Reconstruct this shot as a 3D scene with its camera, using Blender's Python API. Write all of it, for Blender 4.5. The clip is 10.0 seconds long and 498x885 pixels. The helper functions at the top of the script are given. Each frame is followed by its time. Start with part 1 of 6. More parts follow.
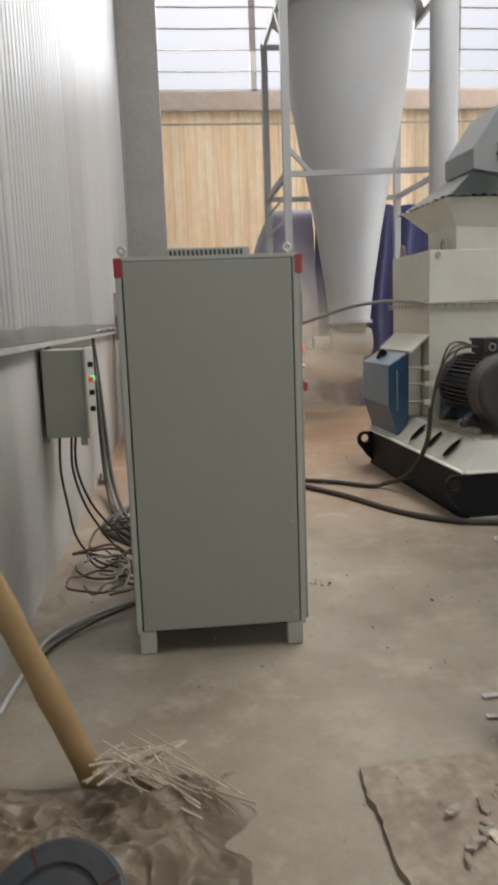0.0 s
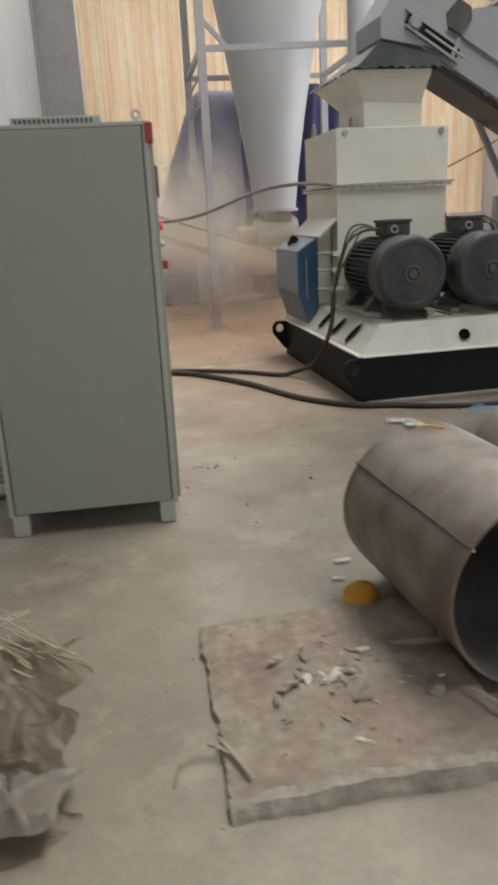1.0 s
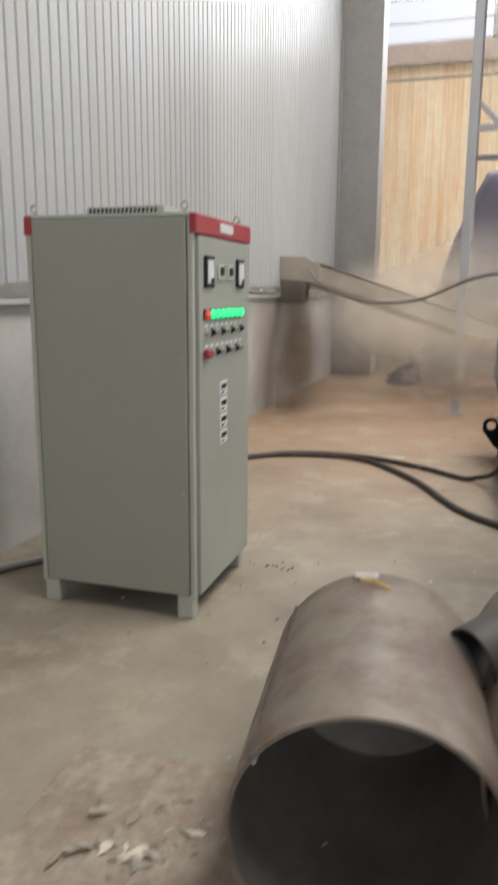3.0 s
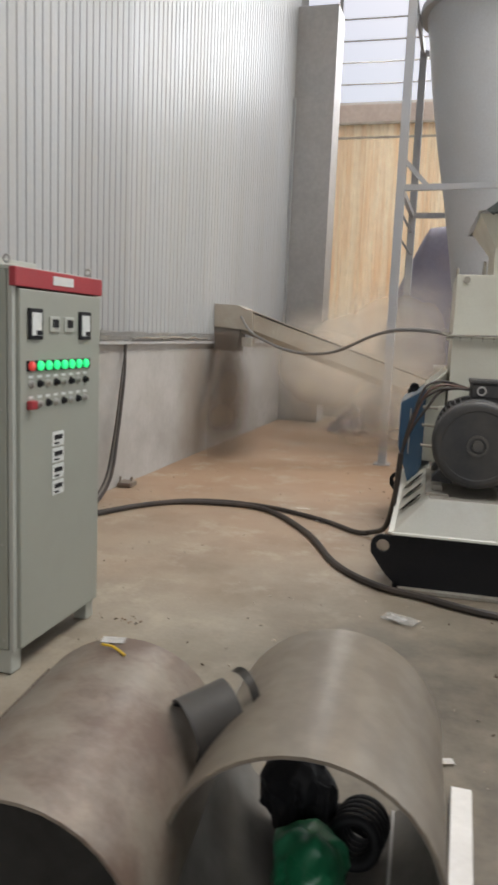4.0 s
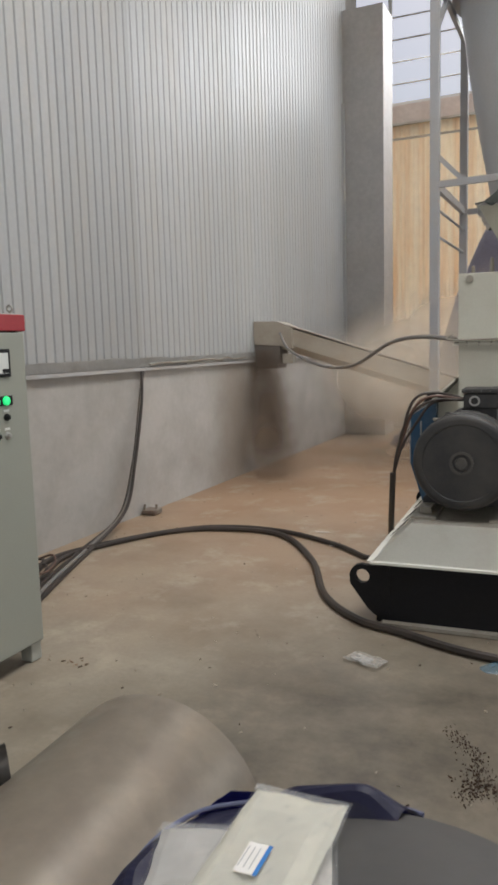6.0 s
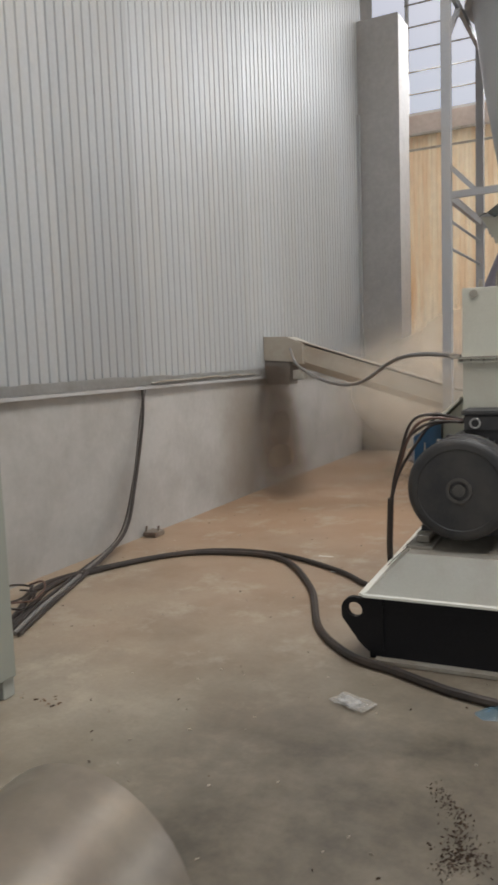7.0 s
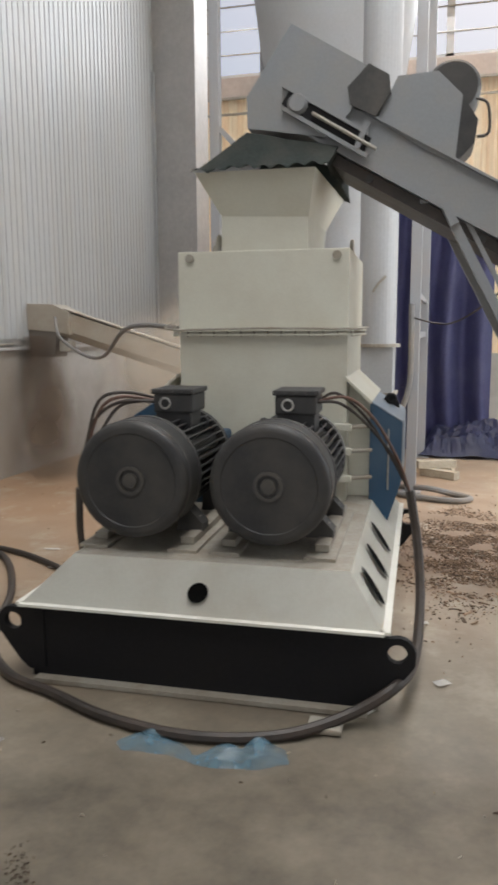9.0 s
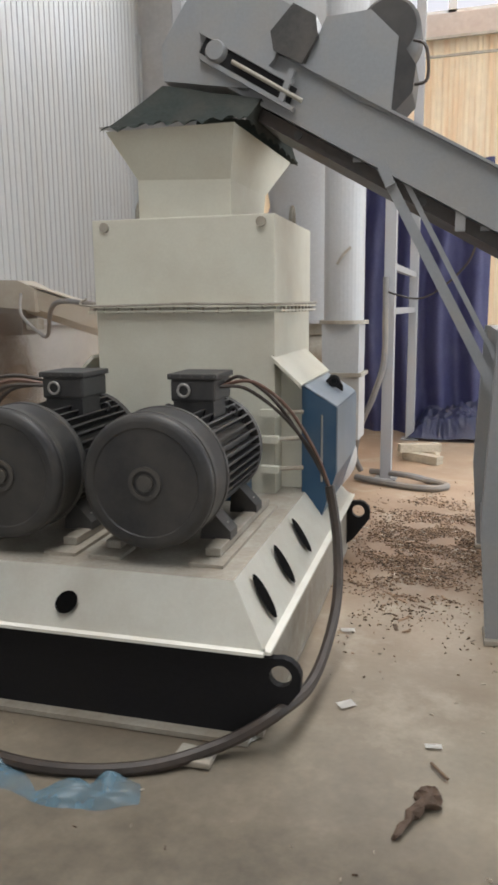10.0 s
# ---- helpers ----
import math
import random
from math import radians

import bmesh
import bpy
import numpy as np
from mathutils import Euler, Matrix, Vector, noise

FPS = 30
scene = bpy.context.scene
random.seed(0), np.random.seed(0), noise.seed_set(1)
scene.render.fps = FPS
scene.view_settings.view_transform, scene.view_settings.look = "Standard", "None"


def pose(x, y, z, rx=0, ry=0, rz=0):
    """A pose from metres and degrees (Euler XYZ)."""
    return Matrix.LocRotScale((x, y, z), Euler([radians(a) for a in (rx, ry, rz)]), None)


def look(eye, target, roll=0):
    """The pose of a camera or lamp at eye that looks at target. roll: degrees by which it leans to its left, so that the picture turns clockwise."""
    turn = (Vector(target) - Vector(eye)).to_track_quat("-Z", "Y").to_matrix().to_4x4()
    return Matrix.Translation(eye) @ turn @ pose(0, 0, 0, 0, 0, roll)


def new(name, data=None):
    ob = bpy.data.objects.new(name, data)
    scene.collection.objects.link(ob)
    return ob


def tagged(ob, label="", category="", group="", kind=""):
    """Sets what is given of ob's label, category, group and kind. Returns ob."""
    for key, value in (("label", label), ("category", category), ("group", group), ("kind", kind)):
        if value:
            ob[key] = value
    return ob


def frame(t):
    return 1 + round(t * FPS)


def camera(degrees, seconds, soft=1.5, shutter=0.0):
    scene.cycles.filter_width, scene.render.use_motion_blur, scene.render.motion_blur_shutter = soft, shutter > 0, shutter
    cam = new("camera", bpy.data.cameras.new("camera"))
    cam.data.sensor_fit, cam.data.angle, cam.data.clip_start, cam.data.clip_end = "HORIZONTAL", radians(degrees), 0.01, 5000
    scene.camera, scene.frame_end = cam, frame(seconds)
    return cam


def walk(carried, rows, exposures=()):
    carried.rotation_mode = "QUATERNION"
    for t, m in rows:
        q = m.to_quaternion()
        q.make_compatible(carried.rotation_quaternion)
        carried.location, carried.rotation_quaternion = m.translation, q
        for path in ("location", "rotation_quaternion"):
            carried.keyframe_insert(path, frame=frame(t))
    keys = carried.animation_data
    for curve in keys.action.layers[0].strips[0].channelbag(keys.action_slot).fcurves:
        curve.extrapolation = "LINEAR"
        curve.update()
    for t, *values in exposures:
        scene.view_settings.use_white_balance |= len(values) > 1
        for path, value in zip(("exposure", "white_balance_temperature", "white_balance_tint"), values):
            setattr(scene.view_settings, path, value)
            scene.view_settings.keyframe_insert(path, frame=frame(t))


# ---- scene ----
cam = camera(37.1, 10.0, soft=3.0, shutter=0.4)
PATH = [
    (0, (-1.175, 0.075, 1.529), (-0.999, 2.04, 1.201), -2.0),
    (0.2, (-1.113, 0.046, 1.503), (-0.92, 2.001, 1.129), -2.7),
    (0.5, (-1.019, -0.01, 1.497), (-0.798, 1.922, 1.03), -3.0),
    (1, (-0.759, -0.005, 1.419), (-0.489, 1.886, 0.829), -2.9),
    (1.2, (-0.621, 0.017, 1.404), (-0.339, 1.893, 0.77), -1.9),
    (1.5, (-0.411, 0.101, 1.402), (-0.182, 1.959, 0.698), -1.8),
    (2, (-0.107, 0.151, 1.39), (-0.282, 2.012, 0.678), -4.0),
    (2.2, (0.037, 0.18, 1.383), (-0.32, 2.01, 0.659), -4.3),
    (3.3, (0.706, 0.489, 1.528), (0.126, 2.384, 1.258), 1.1),
    (3.5, (0.848, 0.545, 1.536), (0.312, 2.457, 1.295), 1.8),
    (4, (1.192, 0.616, 1.571), (0.655, 2.52, 1.277), 2.4),
    (4.5, (1.468, 0.847, 1.527), (0.921, 2.744, 1.207), 1.7),
    (5, (1.718, 1.008, 1.579), (1.1, 2.886, 1.277), -0.3),
    (5.5, (1.907, 1.083, 1.597), (1.17, 2.921, 1.315), -1.3),
    (7, (2.108, 1.474, 1.661), (1.201, 3.242, 1.436), -2.1),
    (7.5, (2.278, 1.648, 1.649), (1.586, 3.511, 1.425), -0.8),
    (7.7, (2.285, 1.724, 1.632), (1.697, 3.618, 1.374), 2.1),
    (8, (2.273, 1.894, 1.641), (1.723, 3.798, 1.374), 1.3),
    (8.5, (2.462, 2.112, 1.621), (1.876, 4.002, 1.332), 0.2),
    (9, (2.747, 2.333, 1.608), (2.219, 4.239, 1.309), -0.3),
    (9.5, (2.917, 2.662, 1.589), (2.404, 4.566, 1.259), -0.4),
    (10, (3.227, 2.886, 1.599), (2.623, 4.759, 1.24), -0.6),
]
walk(cam, [(t, look(eye, target, roll)) for t, eye, target, roll in PATH],
     [(0, -0.5), (1, -0.45), (2, -0.12), (3.5, -0.42), (4.5, -0.55), (5.5, -0.67), (7, -0.75), (8.5, -0.72), (10, -0.5)])

# ---- world, sun and large lights ----
W = bpy.data.worlds.new("world")
scene.world = W
W.use_nodes = True
wn = W.node_tree.nodes
sky = wn.new("ShaderNodeTexSky")
sky.sky_type, sky.sun_disc = "NISHITA", False
sky.sun_elevation, sky.sun_rotation = radians(52), radians(10)
sky.dust_density, sky.air_density = 4.0, 1.0
W.node_tree.links.new(sky.outputs[0], wn["Background"].inputs[0])
wn["Background"].inputs[1].default_value = 0.15

sun = new("sun", bpy.data.lights.new("sun", "SUN"))
sun.data.energy, sun.data.angle, sun.data.color = 1.0, radians(12), (1.0, 0.94, 0.84)
sun.matrix_world = look((1.5, 24, 20), (0, 8, 0))


def window_light(name, x, y, z, target, wide, high, watts, colour):
    lamp = new(name, bpy.data.lights.new(name, "AREA"))
    lamp.data.shape, lamp.data.size, lamp.data.size_y = "RECTANGLE", wide, high
    lamp.data.energy, lamp.data.color = watts, colour
    lamp.matrix_world = look((x, y, z), target)
    return lamp


window_light("sky_window_back", 2.4, 14.65, 6.9, (2.0, 7.0, 0.5), 7.4, 2.0, 560, (0.95, 0.97, 1.0))
window_light("sky_door_side", 6.35, 9.4, 2.1, (-1.0, 9.4, 1.6), 6.2, 3.6, 320, (0.94, 0.975, 1.0))
window_light("sky_door_front", 2.6, -4.85, 2.1, (1.8, 6.0, 0.6), 4.2, 3.6, 145, (1.0, 0.98, 0.96))
# Fill from above, added to brighten the floor; its roof opening is unseen.
window_light("added_roof_fill", 2.9, 6.2, 8.25, (2.9, 6.4, 0.0), 2.8, 12.0, 1180, (0.98, 0.99, 1.0))


# ---- materials ----
def material(name, colour, rough=0.6, metal=0.0, spread=0.25, grain=40.0, stain=2.5, stain_colour=None, stain_amount=0.35,
             bump=0.15, random_tone=0.0, spec=0.5, stretch=None, island=False, edge=(0.42, 0.72)):
    """Paint, metal or mineral with a fine grain, broad stains and relief."""
    m = bpy.data.materials.new(name)
    m.use_nodes = True
    n, l = m.node_tree.nodes, m.node_tree.links
    b = n["Principled BSDF"]
    b.inputs["Metallic"].default_value = metal
    b.inputs["Specular IOR Level"].default_value = spec
    tc = n.new("ShaderNodeTexCoord")
    fine, broad = n.new("ShaderNodeTexNoise"), n.new("ShaderNodeTexNoise")
    fine.inputs["Scale"].default_value, fine.inputs["Detail"].default_value = grain, 5
    broad.inputs["Scale"].default_value, broad.inputs["Detail"].default_value = stain, 6
    broad.inputs["Roughness"].default_value = 0.62
    l.new(tc.outputs["Object"], fine.inputs["Vector"])
    if stretch:
        pull = n.new("ShaderNodeVectorMath")
        pull.operation = "MULTIPLY"
        pull.inputs[1].default_value = stretch
        l.new(tc.outputs["Object"], pull.inputs[0])
        l.new(pull.outputs[0], broad.inputs["Vector"])
    else:
        l.new(tc.outputs["Object"], broad.inputs["Vector"])
    ramp = n.new("ShaderNodeMapRange")
    ramp.inputs[1].default_value, ramp.inputs[2].default_value = 0.25, 0.75
    ramp.inputs[3].default_value, ramp.inputs[4].default_value = 1 - spread, 1 + spread * 0.6
    l.new(fine.outputs["Fac"], ramp.inputs[0])
    tone = n.new("ShaderNodeVectorMath")
    tone.operation = "SCALE"
    tone.inputs[0].default_value = colour
    l.new(ramp.outputs[0], tone.inputs["Scale"])
    mask = n.new("ShaderNodeMapRange")
    mask.inputs[1].default_value, mask.inputs[2].default_value = edge
    mask.inputs[3].default_value, mask.inputs[4].default_value = 0.0, stain_amount
    l.new(broad.outputs["Fac"], mask.inputs[0])
    mix = n.new("ShaderNodeMix")
    mix.data_type = "RGBA"
    l.new(mask.outputs[0], mix.inputs[0])
    l.new(tone.outputs[0], mix.inputs[6])
    mix.inputs[7].default_value = (*(stain_colour or [c * 0.6 for c in colour]), 1)
    last = mix.outputs[2]
    if random_tone:
        info = n.new("ShaderNodeNewGeometry" if island else "ShaderNodeObjectInfo")
        r = n.new("ShaderNodeMapRange")
        r.inputs[3].default_value, r.inputs[4].default_value = 1 - random_tone, 1 + random_tone
        l.new(info.outputs["Random Per Island" if island else "Random"], r.inputs[0])
        s = n.new("ShaderNodeVectorMath")
        s.operation = "SCALE"
        l.new(last, s.inputs[0])
        l.new(r.outputs[0], s.inputs["Scale"])
        last = s.outputs[0]
    l.new(last, b.inputs["Base Color"])
    rr = n.new("ShaderNodeMapRange")
    rr.inputs[3].default_value, rr.inputs[4].default_value = max(0.05, rough - 0.15), min(1, rough + 0.15)
    l.new(broad.outputs["Fac"], rr.inputs[0])
    l.new(rr.outputs[0], b.inputs["Roughness"])
    if bump:
        bp = n.new("ShaderNodeBump")
        bp.inputs["Strength"].default_value, bp.inputs["Distance"].default_value = bump, 0.01
        l.new(fine.outputs["Fac"], bp.inputs["Height"])
        l.new(bp.outputs[0], b.inputs["Normal"])
    return m


DUST = (0.40, 0.32, 0.23)
M_FLOOR = material("dusty_concrete", (0.355, 0.308, 0.24), 0.5, 0, 0.10, 40, 1.3, (0.22, 0.18, 0.135), 0.95, 0.06)
M_PLASTER = material("grey_plaster", (0.47, 0.455, 0.43), 0.85, 0, 0.05, 18, 1.4, (0.31, 0.285, 0.255), 0.65, 0.08)
M_SHEET = material("white_sheet", (0.405, 0.415, 0.42), 0.45, 0, 0.05, 25, 1.5, (0.42, 0.405, 0.375), 0.5, 0.05, 0.07, stretch=(1, 3, 0.3))
M_FLASHING = material("dusty_flashing", (0.45, 0.44, 0.42), 0.55, 0, 0.08, 30, 3, (0.30, 0.27, 0.23), 0.6, 0.08)
M_ROOF = material("roof_sheet", (0.5, 0.5, 0.5), 0.6, 0, 0.08, 12, 0.8)
M_PILLAR = material("pillar_render", (0.42, 0.41, 0.40), 0.85, 0, 0.1, 14, 1.2)
M_STEEL_PAINT = material("grey_steel_paint", (0.47, 0.47, 0.47), 0.45, 0, 0.06, 60, 3, DUST, 0.35, 0.05)
M_CYCLONE = material("cyclone_paint", (0.425, 0.435, 0.45), 0.45, 0, 0.06, 40, 1.2, (0.42, 0.38, 0.34), 0.4, 0.05)
M_POST = material("cyclone_frame_paint", (0.34, 0.345, 0.36), 0.5, 0, 0.06, 60, 3, DUST, 0.3, 0.05)
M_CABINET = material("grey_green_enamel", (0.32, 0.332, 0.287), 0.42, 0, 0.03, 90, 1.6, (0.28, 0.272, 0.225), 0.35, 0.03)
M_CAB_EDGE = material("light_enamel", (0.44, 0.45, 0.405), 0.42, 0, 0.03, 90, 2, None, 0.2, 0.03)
M_CONVEYOR = material("conveyor_grey_paint", (0.255, 0.268, 0.285), 0.5, 0, 0.06, 60, 3, DUST, 0.3, 0.05)
M_RED = material("red_enamel", (0.36, 0.035, 0.045), 0.4, 0, 0.06, 50, 4, None, 0.2, 0.03)
M_BLACK = material("black_paint", (0.010, 0.010, 0.012), 0.6, 0, 0.2, 60, 3, (0.02, 0.018, 0.016), 0.35, 0.05, spec=0.25)
M_CREAM = material("cream_machine_paint", (0.62, 0.61, 0.525), 0.38, 0, 0.04, 70, 2.2, (0.46, 0.40, 0.31), 0.4, 0.03)
# Lighter copy of the cream paint; the apron's brightness is in the colour.
M_APRON_LIT = material("cream_paint_lit", (0.82, 0.81, 0.74), 0.35, 0, 0.03, 70, 3.0, (0.55, 0.47, 0.37), 0.35, 0.03)
M_DECK = material("dusty_deck", (0.37, 0.345, 0.295), 0.6, 0, 0.15, 50, 3.5, (0.22, 0.17, 0.12), 0.75, 0.08)
M_MOTOR = material("dark_motor_paint", (0.028, 0.028, 0.030), 0.5, 0, 0.15, 60, 3, (0.085, 0.077, 0.068), 0.7, 0.05)
M_MOTOR_RIM = material("worn_motor_rim", (0.06, 0.059, 0.058), 0.45, 0.2, 0.15, 60, 4, (0.16, 0.14, 0.12), 0.5, 0.08)
M_BLUE = material("blue_machine_paint", (0.013, 0.058, 0.12), 0.35, 0, 0.06, 60, 3, (0.12, 0.16, 0.20), 0.35, 0.04)
M_BLUE_DUST_SHEEN = material("dusty_blue_sky_sheen", (0.20, 0.25, 0.305), 0.4, 0, 0.06, 60, 2, (0.29, 0.305, 0.32), 0.6, 0.04)
M_METAL = material("bare_steel", (0.5, 0.49, 0.47), 0.4, 0.8, 0.15, 60, 4, (0.3, 0.25, 0.2), 0.4, 0.08)
M_RUBBER = material("black_cable_rubber", (0.035, 0.028, 0.024), 0.5, 0, 0.2, 60, 5, (0.10, 0.07, 0.055), 0.5, 0.06)
M_BROWN_WIRE = material("brown_wire", (0.13, 0.07, 0.05), 0.5, 0, 0.1, 60, 5, None, 0.3, 0.0)
M_SKIRT = material("dark_green_canvas", (0.055, 0.07, 0.066), 0.85, 0, 0.25, 45, 4, (0.15, 0.14, 0.12), 0.5, 0.3)
M_PIPE = material("mill_scale_steel", (0.215, 0.182, 0.142), 0.36, 0.1, 0.10, 16, 5.5, (0.155, 0.125, 0.097), 0.6, 0.06, edge=(0.42, 0.60))
M_PIPE_RUST = material("rusty_mill_scale", (0.25, 0.21, 0.17), 0.45, 0.1, 0.18, 18, 4.6, (0.125, 0.08, 0.06), 0.8, 0.07, edge=(0.42, 0.60))
M_WELD = material("rusty_weld_bead", (0.075, 0.052, 0.042), 0.85, 0, 0.3, 60, 9, (0.16, 0.12, 0.09), 0.6, 0.3)
M_DARK_PIPE = material("dark_oily_steel", (0.045, 0.04, 0.035), 0.45, 0.3, 0.12, 24, 3, (0.12, 0.10, 0.08), 0.5, 0.1)
M_SHORT_PIPE = material("dull_dark_grey_steel", (0.075, 0.069, 0.063), 0.6, 0.1, 0.12, 18, 3, (0.05, 0.045, 0.04), 0.6, 0.1)
M_PIPE_IN = material("pipe_bore_steel", (0.21, 0.195, 0.176), 0.62, 0.1, 0.12, 18, 3, (0.085, 0.074, 0.062), 0.6, 0.1)
M_TARP = material("blue_tarpaulin", (0.085, 0.088, 0.205), 0.5, 0, 0.12, 30, 2.5, (0.17, 0.17, 0.27), 0.5, 0.15)
# Paler copy of the tarpaulin colour, with the dusty haze mixed in.
M_TARP_HAZY = material("haze_paled_tarpaulin", (0.35, 0.34, 0.43), 0.6, 0, 0.1, 20, 2.0, (0.42, 0.39, 0.43), 0.6, 0.1)
M_BEAM = material("warm_beam_render", (0.47, 0.395, 0.345), 0.85, 0, 0.1, 14, 1.2, (0.36, 0.27, 0.22), 0.5, 0.1)
M_TROUGH = material("dusty_trough_paint", (0.40, 0.36, 0.30), 0.6, 0, 0.08, 40, 2.5, (0.30, 0.235, 0.175), 0.7, 0.05)
M_OUTLET = material("dusty_dark_outlet", (0.20, 0.175, 0.15), 0.7, 0, 0.1, 40, 2.5, (0.13, 0.1, 0.08), 0.6, 0.05)
M_NAVY = material("navy_tarpaulin", (0.05, 0.055, 0.13), 0.32, 0, 0.12, 30, 2.5, (0.10, 0.10, 0.14), 0.4, 0.2)
M_SACK_RIM = material("dark_navy_weave", (0.03, 0.031, 0.082), 0.4, 0, 0.12, 60, 3, (0.055, 0.055, 0.095), 0.4, 0.2)
M_BLUE_BAG = material("blue_woven_sack", (0.022, 0.025, 0.19), 0.45, 0, 0.1, 80, 3, (0.06, 0.06, 0.22), 0.4, 0.15)
M_GREY_SHEET = material("grey_rubber_sheet", (0.052, 0.05, 0.05), 0.6, 0, 0.1, 30, 2.5, (0.085, 0.077, 0.07), 0.5, 0.08)
M_GREEN = material("green_plastic", (0.015, 0.17, 0.075), 0.3, 0, 0.1, 30, 4, (0.08, 0.26, 0.16), 0.5, 0.3)
M_WOOD = material("bamboo_yellow_wood", (0.33, 0.215, 0.095), 0.55, 0, 0.12, 40, 4, (0.25, 0.15, 0.07), 0.5, 0.1)
M_STRAW = material("pale_straw", (0.60, 0.52, 0.40), 0.75, 0, 0.2, 60, 8, (0.3, 0.24, 0.17), 0.4, 0.1, 0.2)
M_PALE_WOOD = material("pale_split_wood", (0.66, 0.59, 0.48), 0.75, 0, 0.15, 60, 8, (0.5, 0.4, 0.28), 0.4, 0.1)
M_SCRAP = material("brown_dusty_plastic", (0.38, 0.305, 0.215), 0.28, 0, 0.12, 25, 4, (0.20, 0.145, 0.10), 0.75, 0.1)
M_SLAB = material("rough_slab_concrete", (0.36, 0.30, 0.235), 0.85, 0, 0.3, 26, 4.2, (0.22, 0.155, 0.12), 0.85, 0.5)
M_SLAB_EDGE = material("pale_broken_concrete", (0.40, 0.355, 0.29), 0.9, 0, 0.3, 34, 11, (0.22, 0.18, 0.145), 1.0, 0.6)
M_PAPER = material("white_paper", (0.78, 0.76, 0.73), 0.7, 0, 0.05, 40, 6, (0.5, 0.46, 0.4), 0.3, 0.05)
M_ORANGE = material("orange_plastic_foam", (0.62, 0.30, 0.03), 0.6, 0, 0.15, 40, 9, (0.4, 0.2, 0.05), 0.5, 0.3)
M_YELLOW = material("yellow_strap", (0.65, 0.42, 0.03), 0.5, 0, 0.05, 40, 6)
M_REEL = material("dark_grey_plastic", (0.035, 0.04, 0.046), 0.5, 0, 0.1, 40, 6, (0.12, 0.11, 0.1), 0.4)
M_DIAL = material("meter_dial_white", (0.7, 0.72, 0.7), 0.3, 0, 0.03, 40, 6)
M_HOLE_SHADE = material("painted_hole_shade", (0.004, 0.004, 0.004), 0.95, 0, 0.1, 40, 4, None, 0.1, 0, spec=0.05)
M_DARK_WOOD = material("dark_wood", (0.10, 0.065, 0.045), 0.8, 0, 0.2, 40, 9, None, 0.4, 0.2)
M_CHIPS = material("brown_wood_chips", (0.25, 0.17, 0.115), 0.85, 0, 0.2, 60, 9, None, 0.2, 0.1, 0.75, island=True)
M_DEBRIS = material("pale_debris", (0.48, 0.42, 0.34), 0.8, 0, 0.2, 60, 9, None, 0.3, 0.1, 0.4, island=True)
M_BAG_FILL = material("cream_granules", (0.93, 0.91, 0.81), 0.6, 0, 0.03, 60, 5, (0.86, 0.84, 0.74), 0.4, 0.0)


def glow(name, colour, strength):
    m = material(name, colour, 0.3, 0, 0.02, 30, 4, None, 0.1, 0)
    b = m.node_tree.nodes["Principled BSDF"]
    b.inputs["Emission Color"].default_value, b.inputs["Emission Strength"].default_value = (*colour, 1), strength
    return m


M_LED_GREEN = glow("green_indicator", (0.03, 0.85, 0.25), 1.2)
M_LED_RED = glow("red_indicator", (0.7, 0.06, 0.05), 0.4)


def translucent(name, colour, through_colour, share):
    m = material(name, colour, 0.5, 0, 0.08, 6, 1.1, [colour[0] * 0.86, colour[1] * 0.66, colour[2] * 0.5], 0.95, 0.05, 0.16, stretch=(5, 5, 0.35))
    n, l = m.node_tree.nodes, m.node_tree.links
    t, mix = n.new("ShaderNodeBsdfTranslucent"), n.new("ShaderNodeMixShader")
    thin = n.new("ShaderNodeVectorMath")
    thin.operation = "MULTIPLY"
    thin.inputs[1].default_value = through_colour
    l.new(n["Principled BSDF"].inputs["Base Color"].links[0].from_socket, thin.inputs[0])
    l.new(thin.outputs[0], t.inputs[0])
    mix.inputs[0].default_value = share
    l.new(n["Principled BSDF"].outputs[0], mix.inputs[1])
    l.new(t.outputs[0], mix.inputs[2])
    l.new(mix.outputs[0], n["Material Output"].inputs[0])
    return m


M_WARM_SHEET = translucent("amber_roof_light_sheet", (0.80, 0.72, 0.58), (1.2, 1.12, 0.98), 0.6)


def clear_film(name, share, tint, rough):
    """Thin crumpled film: mostly clear, with gloss."""
    m = bpy.data.materials.new(name)
    m.use_nodes = True
    n, l = m.node_tree.nodes, m.node_tree.links
    b = n["Principled BSDF"]
    b.inputs["Base Color"].default_value, b.inputs["Roughness"].default_value = (*tint, 1), rough
    t, mix, noise_node, r = (n.new(k) for k in ("ShaderNodeBsdfTransparent", "ShaderNodeMixShader", "ShaderNodeTexNoise", "ShaderNodeMapRange"))
    tc = n.new("ShaderNodeTexCoord")
    l.new(tc.outputs["Object"], noise_node.inputs["Vector"])
    noise_node.inputs["Scale"].default_value, noise_node.inputs["Detail"].default_value = 14, 4
    r.inputs[1].default_value, r.inputs[2].default_value = 0.3, 0.7
    r.inputs[3].default_value, r.inputs[4].default_value = share * 0.5, min(1, share * 1.5)
    l.new(noise_node.outputs["Fac"], r.inputs[0])
    l.new(r.outputs[0], mix.inputs[0])
    l.new(t.outputs[0], mix.inputs[1])
    l.new(b.outputs[0], mix.inputs[2])
    l.new(mix.outputs[0], n["Material Output"].inputs[0])
    return m


M_FILM = clear_film("clear_plastic_film", 0.30, (0.72, 0.70, 0.66), 0.18)
M_BAG = clear_film("clear_zip_bag", 0.10, (0.85, 0.85, 0.83), 0.15)
M_BLUE_FILM = clear_film("blue_plastic_film", 0.45, (0.15, 0.27, 0.35), 0.25)


